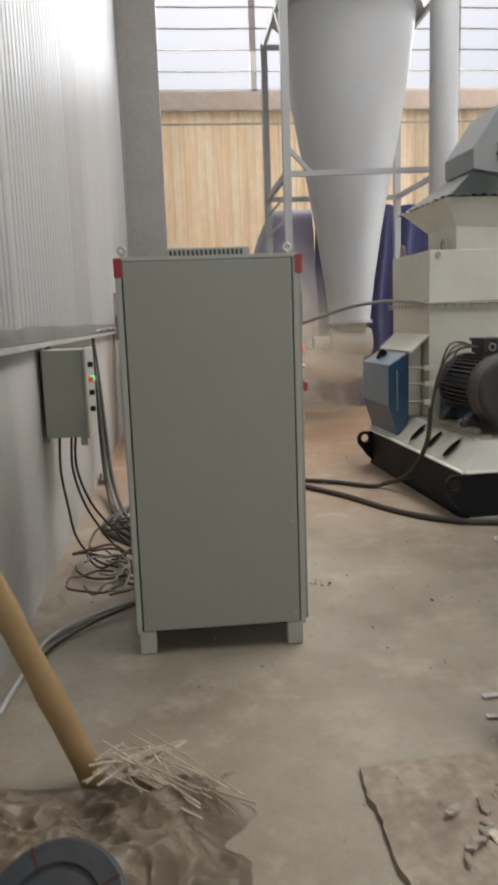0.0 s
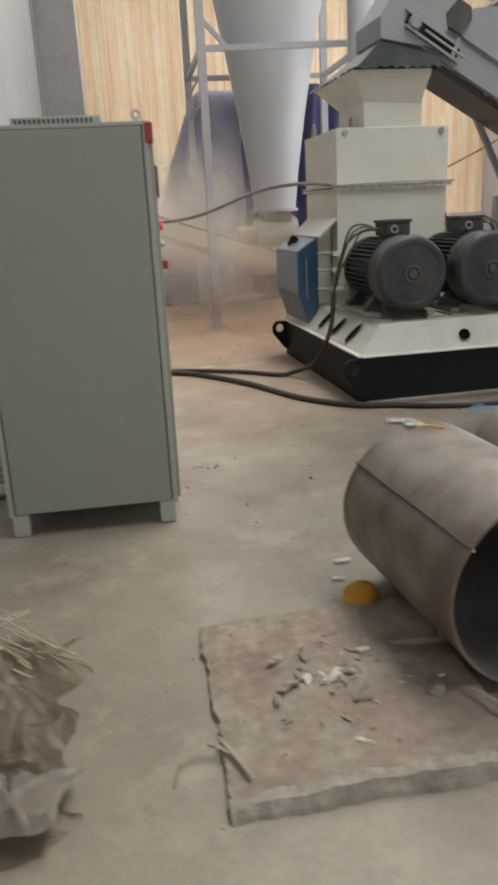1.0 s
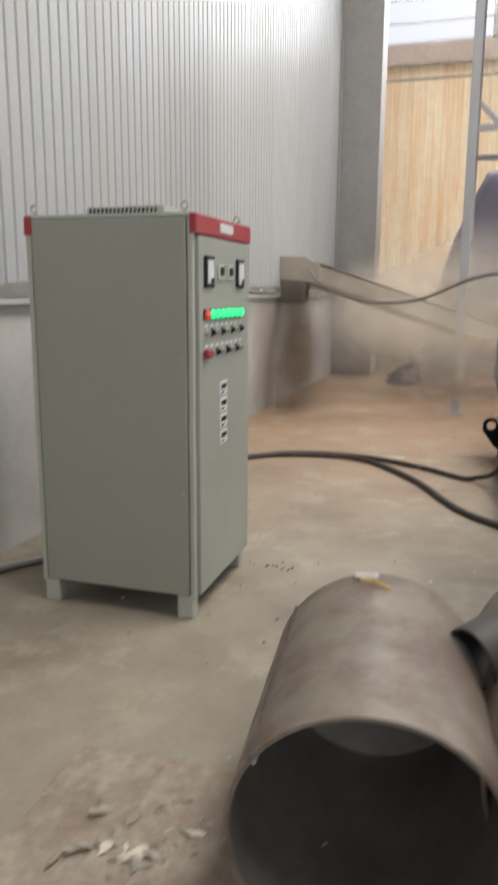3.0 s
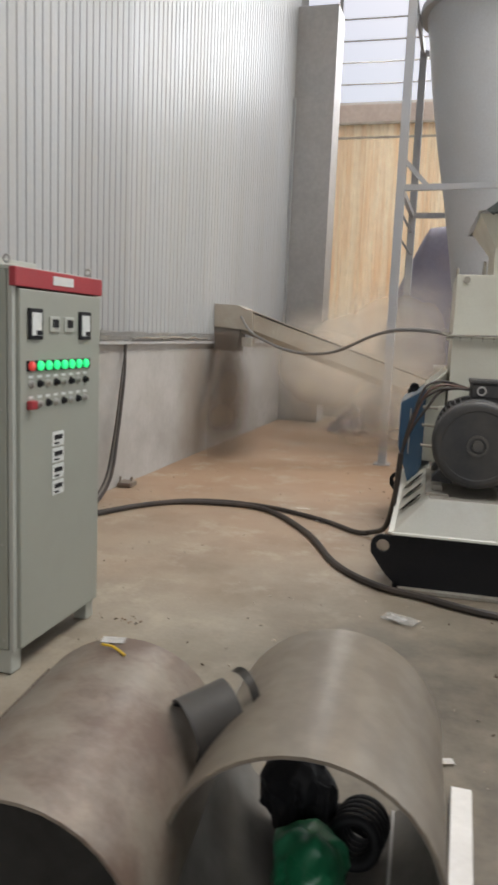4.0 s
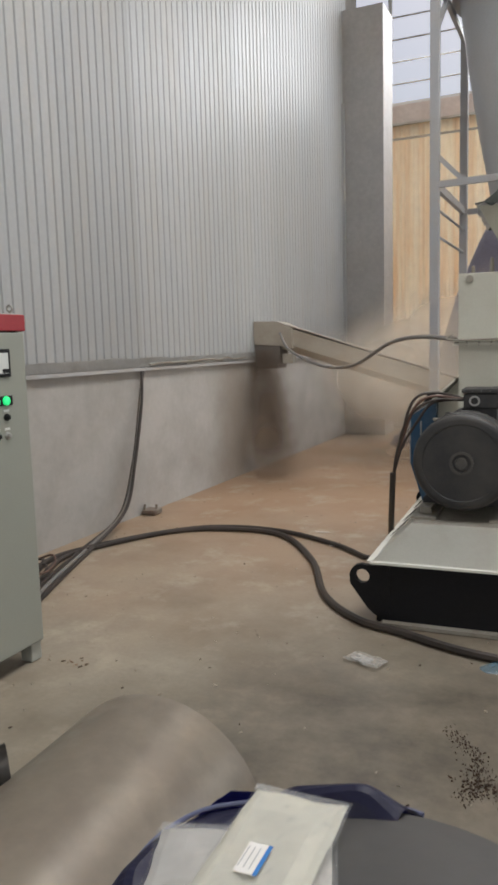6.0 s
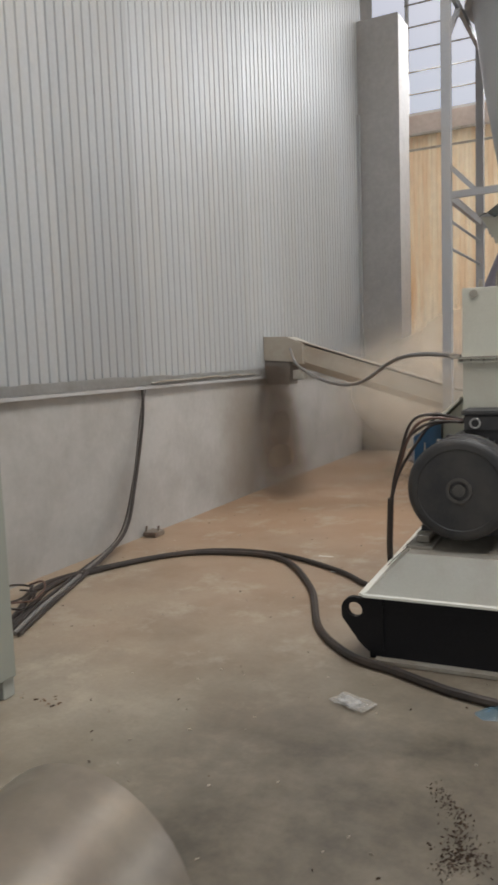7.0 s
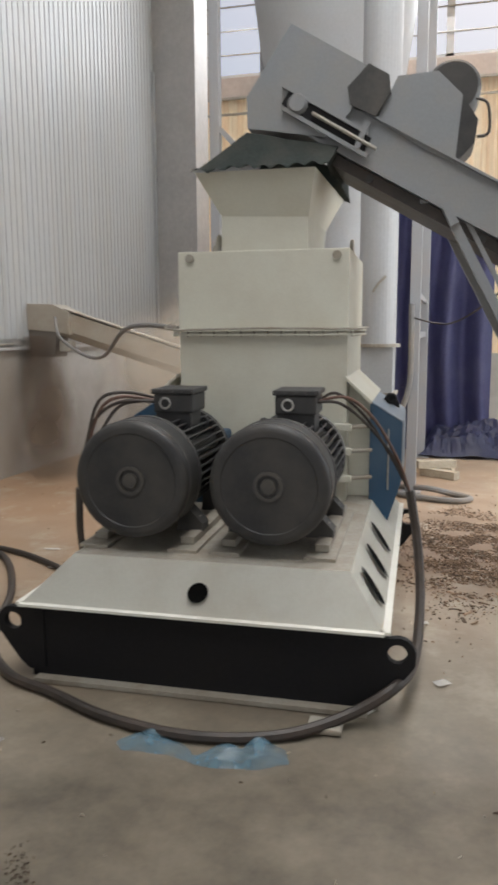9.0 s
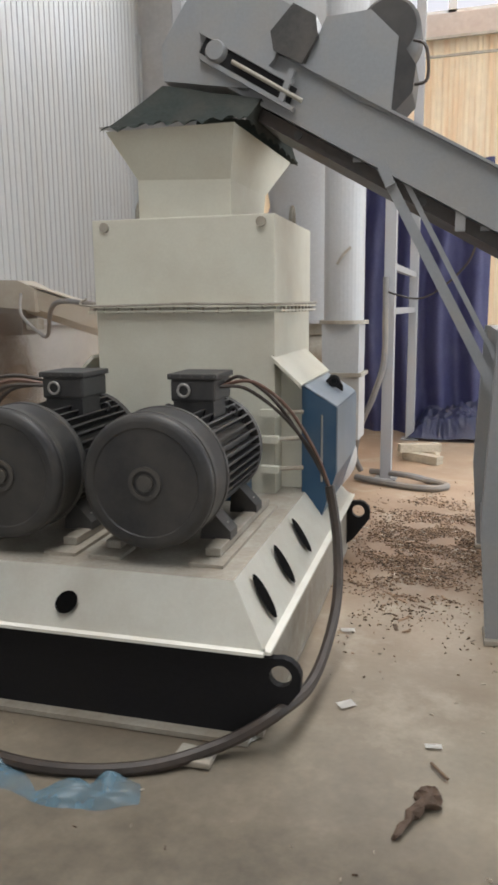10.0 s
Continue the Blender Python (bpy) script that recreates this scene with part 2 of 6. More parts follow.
M_DUSTFALL = material("falling_sawdust", (0.17, 0.125, 0.09), 0.9, 0, 0.1, 20, 3, None, 0.2, 0)
M_DUSTHAZE = material("hanging_sawdust", (0.86, 0.75, 0.61), 0.9, 0, 0.1, 20, 3, None, 0.1, 0)


def dust_veil(name, colour, share):
    """Thin drifting dust: clear at the rim, cloudy towards the middle, lit from both sides."""
    m = bpy.data.materials.new(name)
    m.use_nodes = True
    n, l = m.node_tree.nodes, m.node_tree.links
    kinds = ("ShaderNodeTexCoord", "ShaderNodeVectorMath", "ShaderNodeVectorMath", "ShaderNodeMapRange", "ShaderNodeTexNoise", "ShaderNodeMapRange", "ShaderNodeMath")
    tc, centre, size, fall, cloud, cloud_range, alpha = (n.new(k) for k in kinds)
    centre.operation, size.operation, alpha.operation, fall.interpolation_type = "MULTIPLY_ADD", "LENGTH", "MULTIPLY", "SMOOTHERSTEP"
    centre.inputs[1].default_value, centre.inputs[2].default_value = (2, 0, 2), (-1, 0, -1)
    l.new(tc.outputs["Generated"], centre.inputs[0])
    l.new(centre.outputs[0], size.inputs[0])
    l.new(size.outputs["Value"], fall.inputs[0])
    fall.inputs[1].default_value, fall.inputs[2].default_value, fall.inputs[3].default_value, fall.inputs[4].default_value = 0.0, 1.0, share, 0.0
    cloud.inputs["Scale"].default_value, cloud.inputs["Detail"].default_value = 1.2, 2
    l.new(tc.outputs["Object"], cloud.inputs["Vector"])
    cloud_range.inputs[1].default_value, cloud_range.inputs[2].default_value, cloud_range.inputs[3].default_value = 0.3, 0.7, 0.5
    l.new(cloud.outputs["Fac"], cloud_range.inputs[0])
    l.new(fall.outputs[0], alpha.inputs[0])
    l.new(cloud_range.outputs[0], alpha.inputs[1])
    d, t, body, clear, mix = (n.new(k) for k in ("ShaderNodeBsdfDiffuse", "ShaderNodeBsdfTranslucent", "ShaderNodeMixShader", "ShaderNodeBsdfTransparent", "ShaderNodeMixShader"))
    d.inputs[0].default_value = t.inputs[0].default_value = (*colour, 1)
    l.new(d.outputs[0], body.inputs[1])
    l.new(t.outputs[0], body.inputs[2])
    l.new(alpha.outputs[0], mix.inputs[0])
    l.new(clear.outputs[0], mix.inputs[1])
    l.new(body.outputs[0], mix.inputs[2])
    l.new(mix.outputs[0], n["Material Output"].inputs[0])
    return m


M_VEIL = dust_veil("pale_dust_veil", (0.90, 0.81, 0.69), 0.78)
M_VEIL_THIN = dust_veil("thin_dust_veil", (0.90, 0.81, 0.69), 0.36)
M_VEIL_BROWN = dust_veil("brown_dust_veil", (0.50, 0.40, 0.305), 0.7)
M_VEIL_PLUME = dust_veil("dense_sawdust_veil", (0.34, 0.26, 0.19), 0.95)

# Sawdust lies in a broad drift over the concrete, thickest below the screw outlet.
fn, fl = M_FLOOR.node_tree.nodes, M_FLOOR.node_tree.links
tc = fn.new("ShaderNodeTexCoord")
near = fn.new("ShaderNodeVectorMath")
near.operation = "DISTANCE"
near.inputs[1].default_value = (-0.6, 10.2, 0)
fl.new(tc.outputs["Object"], near.inputs[0])
wob = fn.new("ShaderNodeTexNoise")
wob.inputs["Scale"].default_value, wob.inputs["Detail"].default_value = 0.9, 6
fl.new(tc.outputs["Object"], wob.inputs["Vector"])
wob_m = fn.new("ShaderNodeMath")
wob_m.operation = "MULTIPLY_ADD"
wob_m.inputs[1].default_value = 4.0
fl.new(wob.outputs["Fac"], wob_m.inputs[0])
fl.new(near.outputs["Value"], wob_m.inputs[2])
drift = fn.new("ShaderNodeMapRange")
drift.inputs[1].default_value, drift.inputs[2].default_value = 4.2, 8.2
drift.inputs[3].default_value, drift.inputs[4].default_value = 0.85, 0.0
fl.new(wob_m.outputs[0], drift.inputs[0])
lay = fn.new("ShaderNodeMix")
lay.data_type = "RGBA"
lay.inputs[7].default_value = (0.38, 0.24, 0.145, 1)
pbsdf = fn["Principled BSDF"]
old = pbsdf.inputs["Base Color"].links[0].from_socket
fl.new(drift.outputs[0], lay.inputs[0])
fl.new(old, lay.inputs[6])
# Pale scuffed patches on the concrete.
scuff = fn.new("ShaderNodeTexNoise")
scuff.inputs["Scale"].default_value, scuff.inputs["Detail"].default_value, scuff.inputs["Roughness"].default_value = 2.2, 8, 0.7
fl.new(tc.outputs["Object"], scuff.inputs["Vector"])
scuff_m = fn.new("ShaderNodeMapRange")
scuff_m.inputs[1].default_value, scuff_m.inputs[2].default_value, scuff_m.inputs[4].default_value = 0.53, 0.66, 0.75
fl.new(scuff.outputs["Fac"], scuff_m.inputs[0])
pale = fn.new("ShaderNodeMix")
pale.data_type = "RGBA"
pale.inputs[7].default_value = (0.44, 0.38, 0.30, 1)
fl.new(scuff_m.outputs[0], pale.inputs[0])
fl.new(lay.outputs[2], pale.inputs[6])
# Darker trodden dirt before the mill and round the slab, deepened for foreground dimness.
dirt_dim_d = fn.new("ShaderNodeVectorMath")
dirt_dim_d.operation = "DISTANCE"
dirt_dim_d.inputs[1].default_value = (2.35, 3.3, 0)
fl.new(tc.outputs["Object"], dirt_dim_d.inputs[0])
dirt_dim_s = fn.new("ShaderNodeMath")
dirt_dim_s.operation = "MULTIPLY_ADD"
dirt_dim_s.inputs[1].default_value = 1.6
fl.new(wob.outputs["Fac"], dirt_dim_s.inputs[0])
fl.new(dirt_dim_d.outputs["Value"], dirt_dim_s.inputs[2])
dirt_dim_r = fn.new("ShaderNodeMapRange")
dirt_dim_r.inputs[1].default_value, dirt_dim_r.inputs[2].default_value = 2.3, 3.9
dirt_dim_r.inputs[3].default_value, dirt_dim_r.inputs[4].default_value = 0.95, 0.0
fl.new(dirt_dim_s.outputs[0], dirt_dim_r.inputs[0])
dirt = fn.new("ShaderNodeMix")
dirt.data_type = "RGBA"
smear = fn.new("ShaderNodeMapRange")
smear.inputs[1].default_value, smear.inputs[2].default_value, smear.inputs[3].default_value, smear.inputs[4].default_value = 0.36, 0.64, 0.55, 1.35
fl.new(scuff.outputs["Fac"], smear.inputs[0])
mud = fn.new("ShaderNodeVectorMath")
mud.operation = "SCALE"
mud.inputs[0].default_value = (0.13, 0.11, 0.082)
fl.new(smear.outputs[0], mud.inputs["Scale"])
fl.new(mud.outputs[0], dirt.inputs[7])
fl.new(dirt_dim_r.outputs[0], dirt.inputs[0])
fl.new(pale.outputs[2], dirt.inputs[6])
# Brown wood litter trodden into the floor beside the mill.
lit_d = fn.new("ShaderNodeVectorMath")
lit_d.operation = "DISTANCE"
lit_d.inputs[1].default_value = (2.8, 7.9, 0)
fl.new(tc.outputs["Object"], lit_d.inputs[0])
lit_s = fn.new("ShaderNodeMath")
lit_s.operation = "MULTIPLY_ADD"
lit_s.inputs[1].default_value = 2.4
fl.new(scuff.outputs["Fac"], lit_s.inputs[0])
fl.new(lit_d.outputs["Value"], lit_s.inputs[2])
lit_r = fn.new("ShaderNodeMapRange")
lit_r.inputs[1].default_value, lit_r.inputs[2].default_value = 1.55, 2.5
lit_r.inputs[3].default_value, lit_r.inputs[4].default_value = 0.92, 0.0
fl.new(lit_s.outputs[0], lit_r.inputs[0])
litter = fn.new("ShaderNodeMix")
litter.data_type = "RGBA"
litter.inputs[7].default_value = (0.24, 0.155, 0.10, 1)
fl.new(lit_r.outputs[0], litter.inputs[0])
fl.new(dirt.outputs[2], litter.inputs[6])
fl.new(litter.outputs[2], pbsdf.inputs["Base Color"])

# Brown dust has stained the plaster beside the screw outlet.
pn, pl = M_PLASTER.node_tree.nodes, M_PLASTER.node_tree.links
ptc = pn.new("ShaderNodeTexCoord")
pd = pn.new("ShaderNodeVectorMath")
pd.operation = "MULTIPLY"
pd.inputs[1].default_value = (0, 1, 0.22)
pl.new(ptc.outputs["Object"], pd.inputs[0])
pdist = pn.new("ShaderNodeVectorMath")
pdist.operation = "DISTANCE"
pdist.inputs[1].default_value = (0, 9.5, 0.1)
pl.new(pd.outputs[0], pdist.inputs[0])
pnz = pn.new("ShaderNodeTexNoise")
pnz.inputs["Scale"].default_value, pnz.inputs["Detail"].default_value = 1.6, 6
pl.new(ptc.outputs["Object"], pnz.inputs["Vector"])
psum = pn.new("ShaderNodeMath")
psum.operation = "MULTIPLY_ADD"
psum.inputs[1].default_value = 0.8
pl.new(pnz.outputs["Fac"], psum.inputs[0])
pl.new(pdist.outputs["Value"], psum.inputs[2])
prange = pn.new("ShaderNodeMapRange")
prange.inputs[1].default_value, prange.inputs[2].default_value = 0.5, 1.35
prange.inputs[3].default_value, prange.inputs[4].default_value = 0.7, 0.0
pl.new(psum.outputs[0], prange.inputs[0])
pmix = pn.new("ShaderNodeMix")
pmix.data_type = "RGBA"
pmix.inputs[7].default_value = (0.24, 0.19, 0.145, 1)
pb = pn["Principled BSDF"]
pold = pb.inputs["Base Color"].links[0].from_socket
pl.new(prange.outputs[0], pmix.inputs[0])
pl.new(pold, pmix.inputs[6])
pl.new(pmix.outputs[2], pb.inputs["Base Color"])


# ---- mesh helpers ----
def thing(name, x, y, z, label, category, group=""):
    """The empty at a thing's base that carries its parts."""
    root = new(name)
    root.empty_display_size = 0.1
    root.location = placing["now"] @ Vector((x, y, z))
    return tagged(root, label, category, group)


# The mill, its motors and the conveyor stand a little turned to the hall.
MILL_PLACE = Matrix.Translation((0.256, -0.135, 0)) @ Matrix.Rotation(radians(2.5), 4, "Z") @ Matrix.Scale(1.035, 4)
placing = {"now": Matrix.Identity(4)}


def at_mill(*points):
    return [tuple(MILL_PLACE @ Vector(p)) for p in points]


def base_of(ob):
    while ob.parent:
        ob = ob.parent
    return Vector(ob.location)


def part(name, bm, mat, parent, label="", smooth=False):
    """One mesh object under a thing or a part; the bmesh is given in world places."""
    me = bpy.data.meshes.new(name)
    bm.transform(placing["now"])
    bmesh.ops.translate(bm, verts=bm.verts, vec=-base_of(parent))
    if smooth:
        for e in bm.edges:
            e.smooth = len(e.link_faces) == 2 and e.calc_face_angle(0) < 0.75
    bm.to_mesh(me)
    bm.free()
    me.materials.append(mat)
    if smooth:
        for p in me.polygons:
            p.use_smooth = True
    ob = new(name, me)
    ob.parent = parent
    return tagged(ob, label)


def solo(name, bm, mat, label, category, group="", kind="", smooth=False, origin=None):
    """A thing, or a piece of the setting, that is one mesh."""
    if origin is None:
        lo = [min(v.co[i] for v in bm.verts) for i in range(3)]
        hi = [max(v.co[i] for v in bm.verts) for i in range(3)]
        origin = Vector(((lo[0] + hi[0]) / 2, (lo[1] + hi[1]) / 2, lo[2]))
    bmesh.ops.translate(bm, verts=bm.verts, vec=-Vector(origin))
    me = bpy.data.meshes.new(name)
    if smooth:
        for e in bm.edges:
            e.smooth = len(e.link_faces) == 2 and e.calc_face_angle(0) < 0.75
    bm.to_mesh(me)
    bm.free()
    me.materials.append(mat)
    if smooth:
        for p in me.polygons:
            p.use_smooth = True
    ob = new(name, me)
    ob.location = origin
    return tagged(ob, label, category, group, kind)


def box(bm, x0, x1, y0, y1, z0, z1, bevel=0.0):
    m = Matrix.LocRotScale(((x0 + x1) / 2, (y0 + y1) / 2, (z0 + z1) / 2), None, (abs(x1 - x0), abs(y1 - y0), abs(z1 - z0)))
    made = bmesh.ops.create_cube(bm, size=1, matrix=m)["verts"]
    if bevel:
        edges = list({e for v in made for e in v.link_edges})
        bmesh.ops.bevel(bm, geom=edges, offset=bevel, segments=2, affect="EDGES", profile=0.6)
    return bm


def boxed(*a, **k):
    return box(bmesh.new(), *a, **k)


def prism(bm, outline, axis, a, b):
    """A polygon in the plane across an axis, drawn out from a to b. The outline's two numbers are the other two axes in order."""
    def place(p, v):
        q = list(p)
        q.insert("xyz".index(axis), v)
        return q
    lo = [bm.verts.new(place(p, a)) for p in outline]
    hi = [bm.verts.new(place(p, b)) for p in outline]
    bm.faces.new(lo)
    bm.faces.new(hi[::-1])
    for i in range(len(outline)):
        j = (i + 1) % len(outline)
        bm.faces.new((lo[j], lo[i], hi[i], hi[j]))
    bmesh.ops.recalc_face_normals(bm, faces=bm.faces)
    return bm


def frames_along(points):
    points = [Vector(p) for p in points]
    out, side = [], None
    for i, p in enumerate(points):
        way = (points[min(i + 1, len(points) - 1)] - points[max(i - 1, 0)]).normalized()
        if side is None:
            side = way.cross(Vector((0, 0, 1)) if abs(way.z) < 0.9 else Vector((1, 0, 0))).normalized()
        side = (side - way * side.dot(way)).normalized()
        out.append((p, side, way.cross(side).normalized()))
    return out


def rod(bm, points, r, seg=8, radii=None):
    """A round bar or cable along points."""
    rings = []
    for i, (p, s, u) in enumerate(frames_along(points)):
        rr = radii[i] if radii else r
        rings.append([bm.verts.new(p + rr * (math.cos(2 * math.pi * k / seg) * s + math.sin(2 * math.pi * k / seg) * u)) for k in range(seg)])
    for a, b in zip(rings, rings[1:]):
        for k in range(seg):
            bm.faces.new((a[k], a[(k + 1) % seg], b[(k + 1) % seg], b[k]))
    bm.faces.new(rings[0][::-1])
    bm.faces.new(rings[-1])
    bmesh.ops.recalc_face_normals(bm, faces=bm.faces)
    return bm


def bent(points, n=8):
    """A smooth line through a few points (Catmull-Rom)."""
    pts = [Vector(p) for p in points]
    out = []
    for i in range(len(pts) - 1):
        p0, p1, p2, p3 = pts[max(i - 1, 0)], pts[i], pts[i + 1], pts[min(i + 2, len(pts) - 1)]
        for k in range(n):
            t = k / n
            out.append(0.5 * (2 * p1 + (p2 - p0) * t + (2 * p0 - 5 * p1 + 4 * p2 - p3) * t * t + (3 * p1 - p0 - 3 * p2 + p3) * t ** 3))
    return out + [pts[-1]]


def bar(bm, a, b, w, h):
    """A square bar from a to b."""
    a, b = Vector(a), Vector(b)
    way = (b - a).normalized()
    side = way.cross(Vector((0, 0, 1)))
    side = (side if side.length > 0.05 else Vector((1, 0, 0))).normalized()
    up = side.cross(way).normalized()
    vs = []
    for p in (a, b):
        vs.append([bm.verts.new(p + side * w / 2 * i + up * h / 2 * j) for i, j in ((-1, -1), (1, -1), (1, 1), (-1, 1))])
    bm.faces.new(vs[0][::-1])
    bm.faces.new(vs[1])
    for k in range(4):
        bm.faces.new((vs[0][k], vs[0][(k + 1) % 4], vs[1][(k + 1) % 4], vs[1][k]))
    bmesh.ops.recalc_face_normals(bm, faces=bm.faces)
    return bm


def lathe(bm, profile, centre, axis="z", seg=32, close=False):
    """Rings of (radius, height) turned round an axis through centre."""
    rings = []
    for r, h in profile:
        ring = []
        for k in range(seg):
            c, s = r * math.cos(2 * math.pi * k / seg), r * math.sin(2 * math.pi * k / seg)
            p = {"z": (c, s, h), "y": (c, h, s), "x": (h, c, s)}[axis]
            ring.append(bm.verts.new(Vector(centre) + Vector(p)))
        rings.append(ring)
    pairs = list(zip(rings, rings[1:])) + ([(rings[-1], rings[0])] if close else [])
    for a, b in pairs:
        for k in range(seg):
            bm.faces.new((a[k], a[(k + 1) % seg], b[(k + 1) % seg], b[k]))
    if not close:
        if profile[0][0] > 1e-4:
            bm.faces.new(rings[0])
        if profile[-1][0] > 1e-4:
            bm.faces.new(rings[-1])
    bmesh.ops.recalc_face_normals(bm, faces=bm.faces)
    return bm


def tube_shell(bm, a, b, r, wall, seg=40, cuts=10):
    """A hollow pipe from a to b with a slightly uneven skin."""
    a, b = Vector(a), Vector(b)
    line = [a.lerp(b, i / cuts) for i in range(cuts + 1)]
    rings = []
    for rr, pts in ((r, line), (r - wall, line[::-1])):
        for p, s, u in [(p, *frames_along([a, b])[0][1:]) for p in pts]:
            rings.append([bm.verts.new(p + (rr + 0.003 * math.sin(3 * k * 2 * math.pi / seg + 2 * p.y)) * (math.cos(2 * math.pi * k / seg) * s + math.sin(2 * math.pi * k / seg) * u)) for k in range(seg)])
    for x, y in zip(rings, rings[1:] + rings[:1]):
        for k in range(seg):
            bm.faces.new((x[k], x[(k + 1) % seg], y[(k + 1) % seg], y[k]))
    bmesh.ops.recalc_face_normals(bm, faces=bm.faces)
    return bm


def crumple(bm, amount, scale, seed=0.0):
    for v in bm.verts:
        v.co += amount * noise.noise_vector(v.co * scale + Vector((seed, seed * 1.7, seed * 0.3)))
    return bm


def sheet(nx, ny, place):
    """A grid sheet; place(u, v) gives the point."""
    bm = bmesh.new()
    g = [[bm.verts.new(place(i / nx, j / ny)) for j in range(ny + 1)] for i in range(nx + 1)]
    for i in range(nx):
        for j in range(ny):
            bm.faces.new((g[i][j], g[i + 1][j], g[i + 1][j + 1], g[i][j + 1]))
    return bm


def thicken(bm, t):
    bmesh.ops.solidify(bm, geom=bm.faces[:], thickness=t)
    bmesh.ops.recalc_face_normals(bm, faces=bm.faces)
    return bm


# ---- the hall ----
WX, BY, FY, RX, TOP = -2.02, 15.05, -5.0, 6.5, 8.3
LEDGE = 1.44


def floor_place(u, v):
    x, y = -2.3 + 9.1 * u, -5.3 + 20.4 * v
    return Vector((x, y, 0.004 * noise.noise(Vector((x * 1.3, y * 1.3, 0))) - 0.004))


def hall():
    bm = sheet(90, 180, floor_place)
    solo("floor", bm, M_FLOOR, "dusty grey concrete floor with drifted orange sawdust", "floor", kind="structure", smooth=True, origin=(0, 0, 0))
    # left wall: plastered base, sheet cladding above
    west = solo("wall_west", boxed(WX - 0.25, WX, FY, BY, -0.05, LEDGE + 0.02), M_PLASTER, "grey plastered low wall below white corrugated sheets", "wall", kind="structure", origin=(WX, 0, 0))
    upper = solo("wall_west_upper", boxed(WX - 0.25, WX - 0.06, FY, BY, LEDGE + 0.02, TOP), M_PILLAR, "wall frame behind white corrugated cladding", "wall", kind="structure", origin=(WX, 0, LEDGE))
    pitch, width = 0.112, 1.12
    line = []
    for k in range(10):
        y = k * pitch
        line += [(y, 0.0), (y + 0.034, 0.0), (y + 0.042, -0.014), (y + 0.051, -0.014), (y + 0.060, 0.0)]
    line.append((width + 0.02, 0.004))
    sm = bmesh.new()
    lo = [sm.verts.new((d, y, 0)) for y, d in line]
    hi = [sm.verts.new((d, y, TOP - LEDGE)) for y, d in line]
    for i in range(len(line) - 1):
        sm.faces.new((lo[i], lo[i + 1], hi[i + 1], hi[i]))
    me = bpy.data.meshes.new("sheet_panel")
    sm.to_mesh(me)
    sm.free()
    me.materials.append(M_SHEET)
    for i in range(17):
        ob = new("sheet_panel", me)
        ob.parent = upper
        ob.location = (0.035 + 0.004 * (i % 2), -5.0 + 1.12 * i, 0.0)
    # drip ledge under the sheets
    solo("trim_ledge", boxed(WX - 0.02, WX + 0.055, FY, 13.86, LEDGE - 0.035, LEDGE - 0.002), M_STEEL_PAINT, "dusty grey metal ledge under wall sheets", "trim", kind="structure")

    def flash(u, v):
        y = 3.2 + 10.6 * u
        return Vector((WX + 0.042 + 0.016 * (1 - v) + 0.006 * noise.noise(Vector((y * 3, v, 5))), y, LEDGE + 0.002 + (0.085 + 0.022 * noise.noise(Vector((y * 1.7, 0, 1))) + 0.012 * noise.noise(Vector((y * 9, 0, 1)))) * v))
    solo("trim_flashing", thicken(sheet(220, 2, flash), 0.003), M_FLASHING, "dented pale flashing along the foot of the sheets", "trim", kind="structure")
    solo("trim_corner", boxed(WX + 0.002, WX + 0.075, 13.78, 13.86, LEDGE, 5.6, bevel=0.004), M_SHEET, "white metal corner strip", "trim", kind="structure")
    bm = boxed(WX - 0.2, -1.29, 13.88, 14.5, -0.02, 7.1, bevel=0.01)
    solo("pillar", bm, M_PILLAR, "grey rendered concrete corner pillar", "pillar", kind="structure")
    # back wall: low masonry, amber sheets, beam, window band
    back = solo("wall_north", boxed(WX - 0.2, RX, BY, BY + 0.25, -0.05, 1.22), M_PLASTER, "low plastered back wall", "wall", kind="structure", origin=(0, BY, 0))
    line = []
    for k in range(7):
        x = k * 0.16
        line += [(x, 0.0), (x + 0.06, 0.0), (x + 0.09, -0.03), (x + 0.13, -0.03)]
    line.append((1.14, 0.003))
    sm = bmesh.new()
    lo = [sm.verts.new((x, d, 0)) for x, d in line]
    hi = [sm.verts.new((x, d, 4.27)) for x, d in line]
    for i in range(len(line) - 1):
        sm.faces.new((lo[i], lo[i + 1], hi[i + 1], hi[i]))
    me = bpy.data.meshes.new("amber_panel")
    sm.to_mesh(me)
    sm.free()
    me.materials.append(M_WARM_SHEET)
    for i in range(8):
        ob = new("amber_panel", me)
        ob.parent = back
        ob.location = (WX + 0.02 + 1.12 * i, 0.06 + 0.004 * (i % 2), 1.22)
    solo("beam_back", boxed(WX, RX, BY - 0.04, BY + 0.2, 5.48, 5.80, bevel=0.01), M_BEAM, "pinkish grey beam below the window band", "beam", kind="structure")
    solo("trim_rail", boxed(WX, RX, BY - 0.09, BY - 0.05, 5.44, 5.475), M_DECK, "thin steel rail across the wall sheets", "trim", kind="structure")
    solo("trim_rail_2", boxed(WX, RX, BY - 0.09, BY - 0.05, 5.19, 5.22), M_DECK, "thin steel rail across the wall sheets", "trim", kind="structure")
    solo("wall_north_head", boxed(WX, RX, BY, BY + 0.2, 8.0, TOP), M_PILLAR, "wall strip above the window band", "wall", kind="structure")
